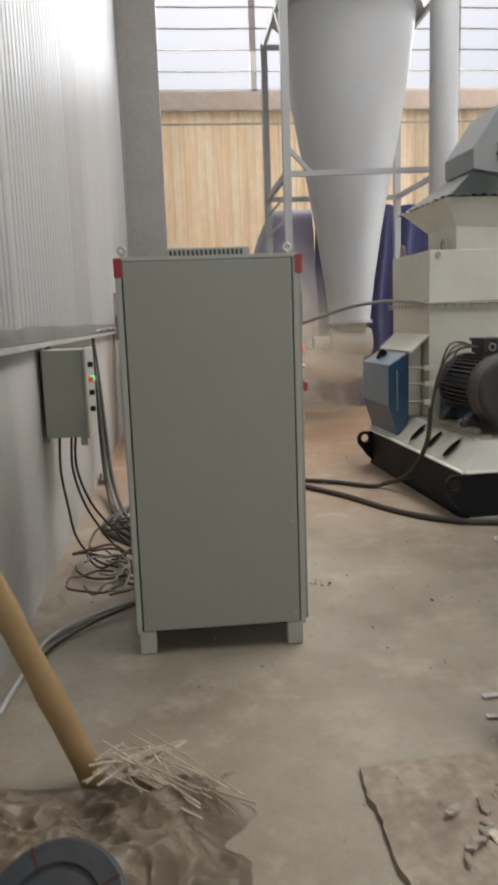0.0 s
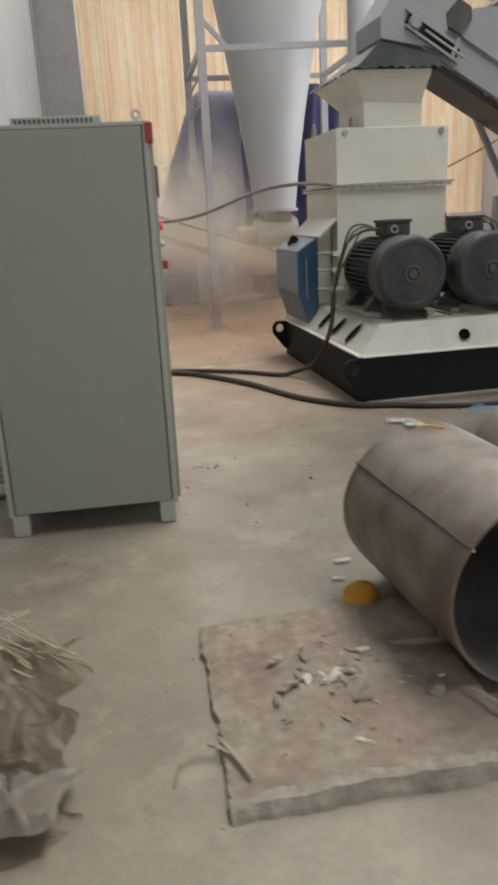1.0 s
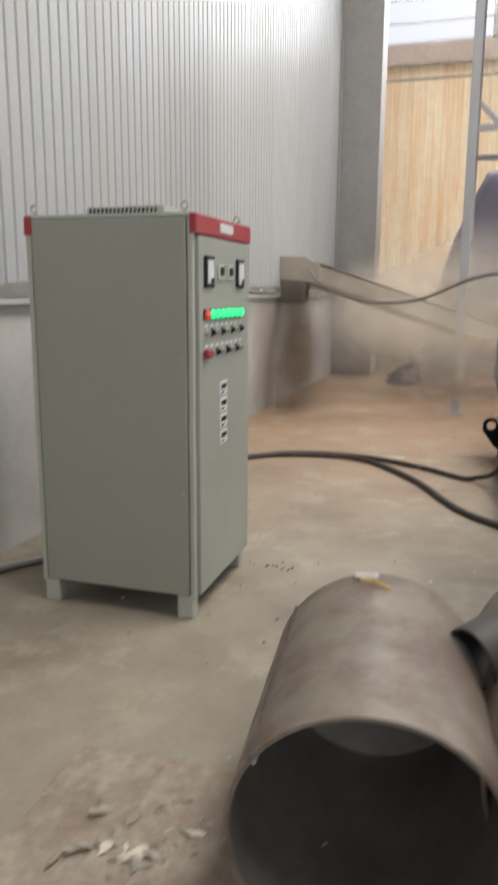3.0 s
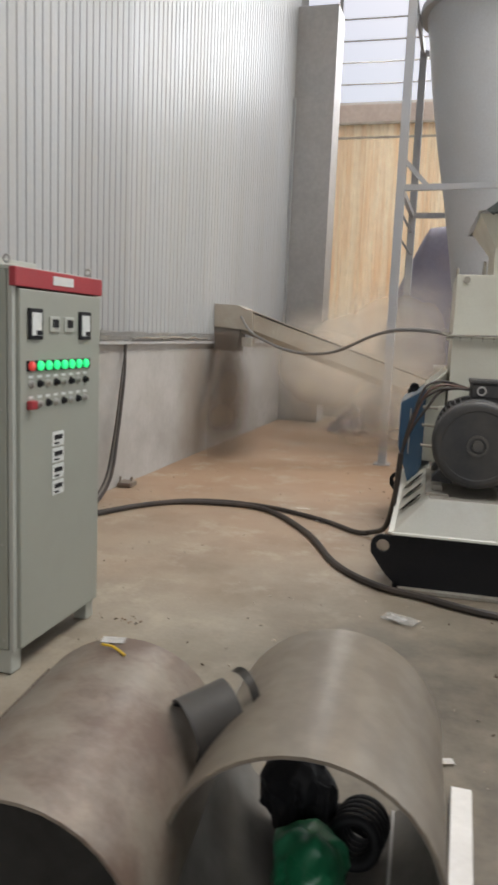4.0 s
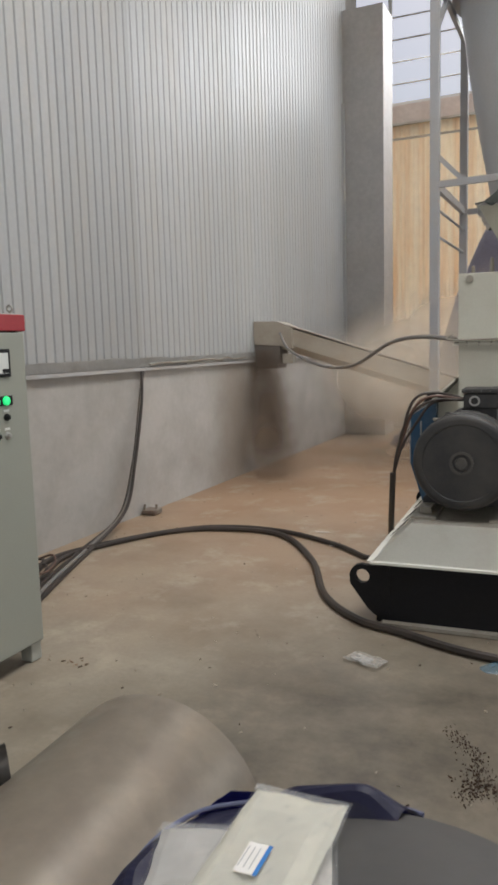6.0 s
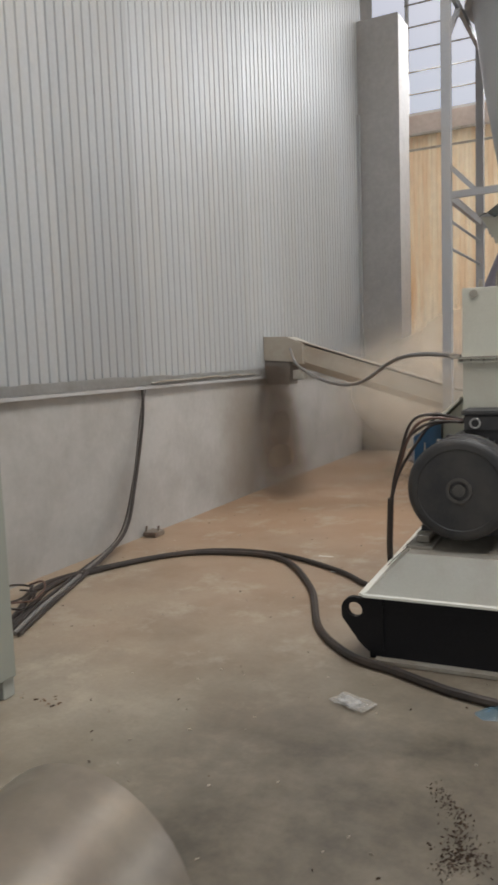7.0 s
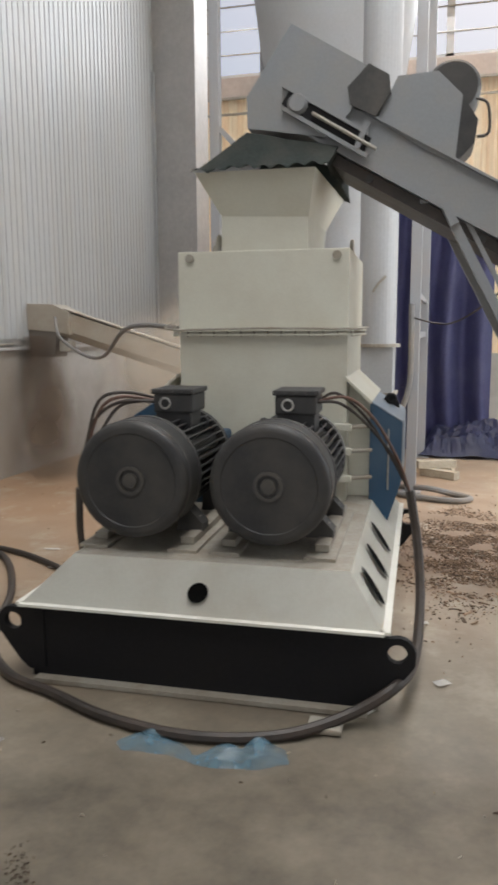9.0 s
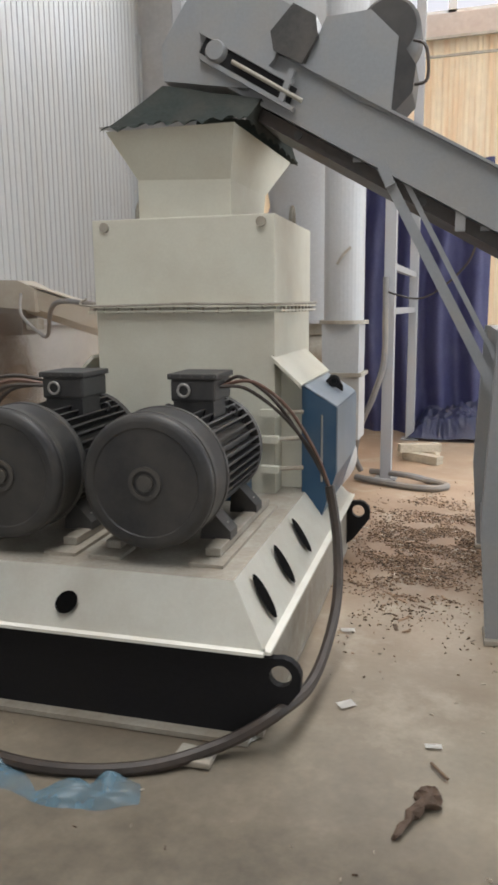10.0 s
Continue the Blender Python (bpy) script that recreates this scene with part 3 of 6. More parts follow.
    for i in range(4):
        x0 = -1.5 + 2.0 * i
        w = thing("window_%d" % (i + 1), x0 + 1.0, BY, 5.80, "tall steel window with horizontal bars, daylight behind", "window")
        tagged(w, kind="structure")
        fr = bmesh.new()
        for a in (x0, x0 + 1.94):
            box(fr, a, a + 0.06, BY + 0.02, BY + 0.08, 5.80, 8.0)
        box(fr, x0, x0 + 2.0, BY + 0.02, BY + 0.08, 5.80, 5.86)
        part("window_frame", fr, M_STEEL_PAINT, w)
        for k in range(5):
            z = 6.17 + 0.375 * k
            part("window_bar", rod(bmesh.new(), [(x0, BY + 0.0, z), (x0 + 1, BY, z - 0.01), (x0 + 2, BY, z)], 0.014, 6), M_DECK, w)
    # right and front walls with their open doorways; unseen roof, light opening added
    bm = boxed(RX, RX + 0.2, FY, 5.6, 0, TOP)
    box(bm, RX, RX + 0.2, 12.4, BY + 0.25, 0, TOP)
    box(bm, RX, RX + 0.2, 5.6, 12.4, 4.1, TOP)
    solo("wall_east", bm, M_SHEET, "white sheet wall with a wide open doorway", "wall", kind="structure")
    bm = boxed(WX - 0.25, 0.4, FY - 0.2, FY, 0, TOP)
    box(bm, 4.8, RX + 0.2, FY - 0.2, FY, 0, TOP)
    box(bm, 0.4, 4.8, FY - 0.2, FY, 4.1, TOP)
    solo("wall_south", bm, M_SHEET, "white sheet wall with an open gateway", "wall", kind="structure")
    bm = boxed(WX - 0.3, 1.5, FY - 0.3, BY + 0.3, TOP, TOP + 0.12)
    box(bm, 4.3, RX + 0.3, FY - 0.3, BY + 0.3, TOP, TOP + 0.12)
    box(bm, 1.5, 4.3, FY - 0.3, 0.1, TOP, TOP + 0.12)
    box(bm, 1.5, 4.3, 12.3, BY + 0.3, TOP, TOP + 0.12)
    solo("ceiling", bm, M_ROOF, "grey metal sheet roof, unseen, opened for an added roof light", "ceiling", kind="structure")
    solo("roof_light", boxed(1.5, 4.3, 0.1, 12.3, TOP + 0.03, TOP + 0.06), M_WARM_SHEET, "translucent sheet of the unseen added roof light", "roof light", kind="structure")
    # the yard outside the openings
    g = bmesh.new()
    for x0, x1, y0, y1 in ((-80, -2.3, -80, 80), (6.8, 80, -80, 80), (-2.3, 6.8, -80, -5.3), (-2.3, 6.8, 15.1, 80)):
        bmesh.ops.create_grid(g, x_segments=1, y_segments=1, size=0.5, matrix=Matrix.LocRotScale(((x0 + x1) / 2, (y0 + y1) / 2, -0.02), None, (x1 - x0, y1 - y0, 1)))
    solo("ground", g, M_FLOOR, "bare pale yard outside", "ground", kind="structure", origin=(0, 0, -0.02))


hall()


# ---- electrical cabinet ----
def cabinet():
    x0, x1, y0, y1, z0, z1 = -1.43, -0.632, 3.37, 4.135, 0.10, 1.80
    c = thing("electrical_cabinet", (x0 + x1) / 2, (y0 + y1) / 2, 0, "tall grey-green steel electrical cabinet with lit green lamps", "electrical cabinet")
    body = part("body", boxed(x0 + 0.012, x1 - 0.02, y0 + 0.012, y1 - 0.012, z0, z1 - 0.01, bevel=0.004), M_BLACK, c, "dark inner frame of the cabinet")
    side = part("side_panel", boxed(x0 + 0.03, x1 - 0.035, y0 - 0.004, y0 + 0.02, z0 + 0.012, z1 - 0.012, bevel=0.006), M_CABINET, c)
    for x, z in ((x1 - 0.06, 1.20), (x1 - 0.055, 0.16), (x0 + 0.06, 0.16), (x1 - 0.06, 0.6)):
        part("screw", rod(bmesh.new(), [(x, y0 - 0.004, z), (x, y0 - 0.009, z)], 0.006, 8), M_METAL, side)
    part("side_panel", boxed(x0 + 0.03, x1 - 0.035, y1 - 0.02, y1 + 0.004, z0 + 0.012, z1 - 0.012, bevel=0.006), M_CABINET, c)
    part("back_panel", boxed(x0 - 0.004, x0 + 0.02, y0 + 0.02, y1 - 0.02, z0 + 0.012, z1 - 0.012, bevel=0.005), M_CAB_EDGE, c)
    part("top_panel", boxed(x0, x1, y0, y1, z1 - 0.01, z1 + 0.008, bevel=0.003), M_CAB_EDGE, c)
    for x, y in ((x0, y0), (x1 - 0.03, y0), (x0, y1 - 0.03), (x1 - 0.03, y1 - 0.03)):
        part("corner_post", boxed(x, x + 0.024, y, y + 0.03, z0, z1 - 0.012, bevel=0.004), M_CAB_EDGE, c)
    door = part("door", boxed(x1 - 0.018, x1 + 0.012, y0 + 0.03, y1 - 0.012, z0 + 0.012, 1.715, bevel=0.007), M_CABINET, c)
    red = part("header_strip", boxed(x1 - 0.02, x1 + 0.014, y0 - 0.004, y1 + 0.002, 1.722, 1.803, bevel=0.005), M_RED, c, "red header strip")
    part("nameplate", boxed(x1 + 0.012, x1 + 0.017, y0 + 0.29, y0 + 0.47, 1.745, 1.785), M_DIAL, red, "pale nameplate")
    part("header_strip", boxed(x0 - 0.006, x0 + 0.03, y0 - 0.006, y1, 1.722, 1.803, bevel=0.005), M_RED, c, "red header strip")
    f = x1 + 0.012
    for y in (0.085, 0.525):
        m = part("meter", boxed(f - 0.002, f + 0.012, y0 + y, y0 + y + 0.11, 1.50, 1.635, bevel=0.005), M_BLACK, door, "black framed meter")
        m2 = boxed(f + 0.010, f + 0.015, y0 + y + 0.018, y0 + y + 0.092, 1.518, 1.617)
        part("dial", m2, M_DIAL, m)
        part("needle", boxed(f + 0.015, f + 0.017, y0 + y + 0.05, y0 + y + 0.09, 1.52, 1.54), M_BLACK, m)
    for y in (0.26, 0.39):
        m = part("counter", boxed(f - 0.002, f + 0.008, y0 + y, y0 + y + 0.085, 1.535, 1.605, bevel=0.004), M_CAB_EDGE, door, "small digital counter")
        part("display", boxed(f + 0.007, f + 0.011, y0 + y + 0.02, y0 + y + 0.07, 1.555, 1.592), M_BLACK, m)
    strip = part("lamp_strip", boxed(f - 0.002, f + 0.004, y0 + 0.075, y0 + 0.64, 1.362, 1.408), M_BLACK, door)
    for k in range(8):
        y = y0 + 0.11 + 0.069 * k
        red_one = k == 0
        part("indicator", lathe(bmesh.new(), [(0.0, 0.0), (0.022, 0.0), (0.021, 0.012), (0.010, 0.018), (0.0, 0.018)], (f + 0.002, y, 1.385), "x", 14),
             M_LED_RED if red_one else M_LED_GREEN, strip, "red lamp" if red_one else "lit green lamp", True)
        for z in (1.305, 1.215):
            k2 = part("knob", lathe(bmesh.new(), [(0.0, 0.0), (0.018, 0.0), (0.018, 0.007), (0.012, 0.009), (0.011, 0.02), (0.0, 0.021)], (f, y, z), "x", 12), M_METAL if (k + int(z * 10)) % 2 else M_BLACK, door)
            part("legend_plate", boxed(f - 0.001, f + 0.002, y - 0.018, y + 0.018, z + 0.026, z + 0.038), M_DIAL, k2)
    part("rotary_switch", boxed(f, f + 0.03, y0 + 0.075, y0 + 0.125, 1.195, 1.235, bevel=0.008), M_RED, door, "red rotary switch")
    for k in range(4):
        z = 1.04 - 0.078 * k
        d = part("notice", boxed(f - 0.001, f + 0.003, y0 + 0.29, y0 + 0.39, z - 0.036, z + 0.032), M_DIAL, door, "small white notice with dark printing")
        part("notice_bar", boxed(f + 0.003, f + 0.005, y0 + 0.305, y0 + 0.375, z - 0.006, z + 0.016), M_BLACK, d)
        part("notice_bar", boxed(f + 0.003, f + 0.005, y0 + 0.305, y0 + 0.345, z - 0.027, z - 0.019), M_BLACK, d)
    for x in (x0 + 0.01, x1 - 0.095):
        for y in (y0, y1 - 0.075):
            part("foot", boxed(x, x + 0.075, y, y + 0.075, 0, z0 + 0.01, bevel=0.006), M_CAB_EDGE, c)
    vent = part("roof_vent", boxed(x0 + 0.22, x1 - 0.20, y0 + 0.16, y0 + 0.5, z1, z1 + 0.055, bevel=0.005), M_CAB_EDGE, c)
    for k in range(17):
        x = x0 + 0.235 + 0.02 * k
        part("slat", boxed(x, x + 0.008, y0 + 0.155, y0 + 0.162, z1 + 0.01, z1 + 0.045), M_BLACK, vent)
    for x, y in ((x0 + 0.03, y0 + 0.03), (x1 - 0.05, y0 + 0.03), (x0 + 0.03, y1 - 0.03), (x1 - 0.05, y1 - 0.03)):
        e = lathe(bmesh.new(), [(0.016 + 0.006 * math.cos(a), 0.006 * math.sin(a)) for a in [i * math.pi / 3 for i in range(6)]], (x, y, z1 + 0.036), "y", 12, close=True)
        part("lifting_eye", rod(e, [(x, y, z1), (x, y, z1 + 0.018)], 0.006, 6), M_METAL, c)


cabinet()


# ---- hammer mill ----
CX = 1.585


def motor(x, side):
    """One dark ribbed motor, its axis along y, on two rails."""
    y0, z, r = 5.315, 0.893, 0.266
    m = thing("electric_motor", x, 5.75, 0.55, "large dark grey ribbed electric motor coated with dust", "electric motor", "motors on the mill")
    cover = lathe(bmesh.new(), [(0.0, 0.008), (0.09, 0.008), (0.205, 0.009), (0.210, 0.009), (0.214, 0.004), (0.236, 0.004), (0.240, 0.0045), (0.254, 0.011), (r - 0.002, 0.02), (r, 0.03), (r, 0.034), (r, 0.23), (r - 0.012, 0.26), (0.2, 0.262), (0.0, 0.262)], (x, y0, z), "y", 56)
    cov = part("fan_cover", cover, M_MOTOR, m, smooth=True)
    part("rim", lathe(bmesh.new(), [(r - 0.004, 0.04), (r + 0.004, 0.045), (r + 0.004, 0.075), (r - 0.004, 0.08)], (x, y0, z), "y", 56, close=True), M_MOTOR_RIM, cov, "worn light rim")
    part("rim", lathe(bmesh.new(), [(r - 0.004, 0.19), (r + 0.005, 0.195), (r + 0.005, 0.215), (r - 0.004, 0.22)], (x, y0, z), "y", 56, close=True), M_MOTOR_RIM, cov, "worn light rim")
    part("hub", lathe(bmesh.new(), [(0.0, -0.004), (0.032, -0.004), (0.036, 0.014), (0.05, 0.014), (0.05, -0.002), (0.066, -0.002), (0.066, 0.018), (0.0, 0.018)], (x, y0, z), "y", 28), M_MOTOR_RIM, cov)
    part("frame", lathe(bmesh.new(), [(0.0, 0.25), (0.205, 0.25), (0.205, 0.82), (0.0, 0.82)], (x, y0, z), "y", 40), M_MOTOR, m, smooth=False)
    for k in range(40):
        a = 2 * math.pi * (k + 0.5) / 40
        if 0.36 < abs(((a - math.pi / 2 + math.pi) % (2 * math.pi)) - math.pi) or False:
            d = Vector((math.cos(a), 0, math.sin(a)))
            if d.z < -0.86:
                continue
            fin = bar(bmesh.new(), Vector((x, y0 + 0.27, z)) + d * 0.222, Vector((x, y0 + 0.80, z)) + d * 0.222, 0.008, 0.008)
            fin.clear()
            t = Vector((-d.z, 0, d.x)) * 0.004
            c0, c1 = Vector((x, y0 + 0.275, z)), Vector((x, y0 + 0.80, z))
            vs = [fin.verts.new(p + d * rr + t * s) for p in (c0, c1) for rr, s in ((0.2, -1), (0.2, 1), (0.246, 1), (0.246, -1))]
            for q in ((0, 1, 2, 3), (7, 6, 5, 4), (0, 4, 5, 1), (1, 5, 6, 2), (2, 6, 7, 3), (3, 7, 4, 0)):
                fin.faces.new([vs[i] for i in q])
            bmesh.ops.recalc_face_normals(fin, faces=fin.faces)
            part("fin", fin, M_MOTOR, m)
    part("end_shield", lathe(bmesh.new(), [(0.0, 0.80), (0.245, 0.80), (0.25, 0.83), (0.20, 0.90), (0.09, 0.93), (0.045, 0.94), (0.045, 1.20), (0.0, 1.20)], (x, y0, z), "y", 40), M_MOTOR, m, smooth=True)
    bx = x + (0.06 if side < 0 else 0.045)
    tb = part("terminal_box", box(box(bmesh.new(), bx - 0.10, bx + 0.10, 5.75, 5.985, 1.150, 1.245, bevel=0.012), bx - 0.11, bx + 0.11, 5.74, 5.995, 1.245, 1.27, bevel=0.006), M_MOTOR, m)
    part("box_neck", boxed(bx - 0.09, bx + 0.09, 5.76, 5.93, 1.06, 1.155), M_MOTOR, m)
    ring = lathe(bmesh.new(), [(0.026 + 0.006 * math.cos(a), 0.006 * math.sin(a)) for a in [i * math.pi / 3 for i in range(6)]], (bx - 0.035, 5.737, 1.20), "y", 18, close=True)
    part("cable_gland", ring, M_METAL, tb, "bright ring gland")
    for k in range(5):
        part("bolt", rod(bmesh.new(), [(bx - 0.1 + 0.05 * k, 5.742, 1.258), (bx - 0.1 + 0.05 * k, 5.736, 1.258)], 0.006, 6), M_MOTOR_RIM, tb)
    for sx in (-1, 1):
        part("eye_bolt", lathe(bmesh.new(), [(0.02 + 0.007 * math.cos(a), 0.007 * math.sin(a)) for a in [i * math.pi / 3 for i in range(6)]], (x + sx * 0.155, 5.98, 1.085), "y", 12, close=True), M_MOTOR, m)
        for y in (5.60, 6.02):
            foot = prism(bmesh.new(), [(x + sx * 0.13, 0.70), (x + sx * 0.17, 0.72), (x + sx * 0.25, 0.635), (x + sx * 0.25, 0.60), (x + sx * 0.12, 0.60)], "y", y, y + 0.10)
            fo = part("foot", foot, M_MOTOR, m)
            part("bolt", rod(bmesh.new(), [(x + sx * 0.215, y + 0.05, 0.62), (x + sx * 0.215, y + 0.05, 0.665)], 0.013, 6), M_METAL, fo)
        part("rail", box(boxed(x + sx * 0.215 - 0.032, x + sx * 0.215 + 0.032, 5.47, 6.28, 0.572, 0.606, bevel=0.004), x + sx * 0.215 - 0.07, x + sx * 0.215 + 0.07, 5.38, 6.3, 0.556, 0.570), M_DECK, m, "cream rail plate with dust")
    return m


def eye_plate(outline, eye, r, y0, y1, n=40):
    """A plate in the xz plane with a round hole; its outline is seen whole from the eye."""
    bm = bmesh.new()
    rings = []
    for k in range(n):
        d = Vector((math.cos(2 * math.pi * k / n), math.sin(2 * math.pi * k / n)))
        far = 0.0
        for a, b in zip(outline, outline[1:] + outline[:1]):
            e, f = Vector((b[0] - a[0], b[1] - a[1])), Vector((a[0] - eye[0], a[1] - eye[1]))
            det = d.x * e.y - d.y * e.x
            if abs(det) > 1e-9:
                t, w = (f.x * e.y - f.y * e.x) / det, (f.x * d.y - f.y * d.x) / det
                if t > 0 and -1e-6 <= w <= 1 + 1e-6:
                    far = max(far, t)
        far = max(far, r + 0.012)
        rings.append([bm.verts.new((eye[0] + d.x * q, yy, eye[1] + d.y * q)) for q, yy in ((r, y0), (far, y0), (far, y1), (r, y1))])
    for k in range(n):
        a, b = rings[k], rings[(k + 1) % n]
        for q in range(4):
            bm.faces.new((a[q], b[q], b[(q + 1) % 4], a[(q + 1) % 4]))
    bmesh.ops.recalc_face_normals(bm, faces=bm.faces)
    return bm


def mill():
    m = thing("hammer_mill", CX, 6.3, 0, "cream and black hammer mill with blue side doors", "hammer mill")
    bx0, bx1, by0, by1 = 0.80, 2.40, 5.13, 7.42
    # black skid: web plates with flanges
    skid = part("skid_front", box(boxed(bx0 + 0.05, bx1 - 0.05, by0 + 0.03, by0 + 0.06, 0.02, 0.345), bx0 + 0.02, bx1 - 0.02, by0, by0 + 0.1, 0.335, 0.35), M_BLACK, m, "black front plate of the skid")
    part("bottom_flange", boxed(bx0 + 0.06, bx1 - 0.06, by0 - 0.02, by0 + 0.09, 0.0, 0.02), M_DECK, skid, "dusty bottom flange")
    for x in (bx0 + 0.02, bx1 - 0.05):
        s = part("skid_side", box(boxed(x, x + 0.03, by0 + 0.05, by1 - 0.02, 0.0, 0.345), x, x + 0.034, by0 + 0.1, by1, 0.0, 0.018), M_BLACK if x < 1 else M_DECK, m)
    part("skid_back", boxed(bx0 + 0.05, bx1 - 0.05, by1 - 0.05, by1 - 0.02, 0.0, 0.345), M_BLACK, m)
    for sx, x in ((-1, bx0), (1, bx1)):
        for y in (by0 + 0.02, by1 - 0.06):
            # lifting lug: round-ended plate with an eye, and a sloped gusset
            outline = [(x - sx * 0.10, 0.03), (x + sx * 0.0, 0.05), (x + sx * 0.125, 0.22)] + [(x + sx * (0.055 + 0.072 * math.cos(a)), 0.262 + 0.072 * math.sin(a)) for a in [(-0.3 + i * 0.45) for i in range(6)]] + [(x - sx * 0.10, 0.335)]
            part("lifting_lug", eye_plate(outline, (x + sx * 0.052, 0.265), 0.040, y, y + 0.035), M_BLACK, m)
    # sloped cream apron round the deck, its top light put into a paler paint
    top = 0.556
    lo = [(bx0, by0, 0.352), (bx1, by0, 0.352), (bx1, by1, 0.352), (bx0, by1, 0.352)]
    inx, iny = 0.15, 0.145
    hi = [(bx0 + inx + 0.05, by0 + iny, top), (bx1 - inx, by0 + iny, top), (bx1 - inx, by1 - iny, top), (bx0 + inx + 0.05, by1 - iny, top)]
    names = ("apron_front", "apron_side", "apron_back", "apron_side")
    for i in range(4):
        j = (i + 1) % 4
        ap = bmesh.new()
        ap.faces.new([ap.verts.new(p) for p in (lo[i], lo[j], hi[j], hi[i])])
        thicken(ap, 0.012)
        a = part(names[i], ap, M_APRON_LIT, m, "sloped cream apron, coloured paler as if lit from above")
        L0, L1, H0, H1 = (Vector(p) for p in (lo[i], lo[j], hi[i], hi[j]))
        part("lower_lip", bar(bmesh.new(), L0 + Vector((0, 0, 0.004)), L1 + Vector((0, 0, 0.004)), 0.045, 0.012), M_APRON_LIT, a)
        nrm = (L1 - L0).cross(H0 - L0).normalized()
        if nrm.dot(L0.lerp(L1, 0.5) - Vector((CX, 6.3, 0.4))) < 0:
            nrm = -nrm
        if i == 0:
            spots = [(0.500, 0.43, 1.0)]
        elif i in (1, 3):
            spots = [(0.085, 0.5, 0.55), (0.25, 0.52, 0.55), (0.435, 0.55, 0.55)] if i == 1 else [(0.835, 0.48, 0.55), (0.665, 0.5, 0.55), (0.49, 0.53, 0.55)]
        else:
            spots = []
        # Nothing is cut: near-black discs on the apron paint the holes' inner shade.
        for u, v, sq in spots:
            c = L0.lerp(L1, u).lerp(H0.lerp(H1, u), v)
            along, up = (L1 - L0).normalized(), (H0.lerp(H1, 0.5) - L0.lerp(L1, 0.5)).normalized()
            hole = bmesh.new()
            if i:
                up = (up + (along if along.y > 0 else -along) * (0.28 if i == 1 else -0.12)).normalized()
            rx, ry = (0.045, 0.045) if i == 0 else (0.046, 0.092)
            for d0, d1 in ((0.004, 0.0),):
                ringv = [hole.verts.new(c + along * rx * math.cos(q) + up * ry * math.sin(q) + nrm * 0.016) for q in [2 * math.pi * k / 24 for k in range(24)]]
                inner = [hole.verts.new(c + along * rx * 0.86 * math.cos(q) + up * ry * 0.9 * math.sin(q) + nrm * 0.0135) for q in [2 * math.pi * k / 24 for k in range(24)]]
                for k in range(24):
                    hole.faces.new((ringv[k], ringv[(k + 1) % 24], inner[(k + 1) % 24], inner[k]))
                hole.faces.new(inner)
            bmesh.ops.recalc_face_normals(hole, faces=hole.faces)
            part("hand_hole_disc", hole, M_HOLE_SHADE, a, "round hand hole drawn as a near-black disc")
    part("deck", boxed(bx0 + inx + 0.05, bx1 - inx, by0 + iny, by1 - iny, top - 0.012, top, bevel=0.003), M_DECK, m, "dusty brown deck plate")
    # housing
    bxl, bxr, yf, yb = 1.095, 2.105, 6.56, 7.53
    hs = part("upper_housing", boxed(bxl, bxr, yf, yb, 1.546, 2.01, bevel=0.008), M_CREAM, m)
    part("lower_housing", boxed(bxl + 0.005, bxr - 0.005, yf + 0.005, yb - 0.01, 0.55, 1.5455), M_CREAM, m)
    fl = part("flange", box(boxed(bxl - 0.03, bxr + 0.03, yf - 0.03, yb + 0.03, 1.548, 1.558), bxl - 0.03, bxr + 0.03, yf - 0.03, yb + 0.03, 1.522, 1.533), M_CREAM, m)
    for k in range(14):
        x = bxl - 0.02 + k * (bxr - bxl + 0.04) / 13
        part("bolt", rod(bmesh.new(), [(x, yf - 0.02, 1.518), (x, yf - 0.02, 1.566)], 0.007, 6), M_DECK, fl)
    for k in range(10):
        y = yf + 0.03 + k * 0.1
        for x in (bxl - 0.02, bxr + 0.02):
            part("bolt", rod(bmesh.new(), [(x, y, 1.518), (x, y, 1.566)], 0.007, 6), M_DECK, fl)
    for x in (bxl + 0.075, bxr - 0.07):
        part("bolt", rod(bmesh.new(), [(x, yf + 0.002, 1.97), (x, yf - 0.016, 1.97)], 0.026, 10), M_DECK, hs)
    for x, y in ((1.30, 6.75), (2.06, 7.2), (1.12, 7.3)):
        e = rod(bmesh.new(), bent([(x, y - 0.05, 2.0), (x, y - 0.045, 2.07), (x, y, 2.115), (x, y + 0.045, 2.07), (x, y + 0.05, 2.0)], 4), 0.012, 8)
        part("lifting_loop", e, M_DECK, hs)
    # shoulders and blue inspection doors on both sides
    for s in (-1, 1):
        X = lambda d: CX + s * d
        sh = prism(bmesh.new(), [(X(0.50), 1.27), (X(0.50), 0.56), (X(0.68), 0.56), (X(0.75), 0.62), (X(0.75), 1.05), (X(0.65), 1.12)], "y", 6.72, 7.40)
        part("shoulder", sh, M_CREAM, m)
        part("shoulder_plate", prism(bmesh.new(), [(X(0.505), 1.295), (X(0.665), 1.150), (X(0.655), 1.135), (X(0.505), 1.275)], "y", 6.53, 7.42), M_CREAM, m)
        dr = prism(bmesh.new(), [(X(0.645), 1.135), (X(0.83), 1.02), (X(0.83), 0.66), (X(0.735), 0.36), (X(0.70), 0.36), (X(0.645), 0.55)], "y", 6.64, 7.42)
        door = part("side_door", dr, M_BLUE, m, "blue steel inspection door")
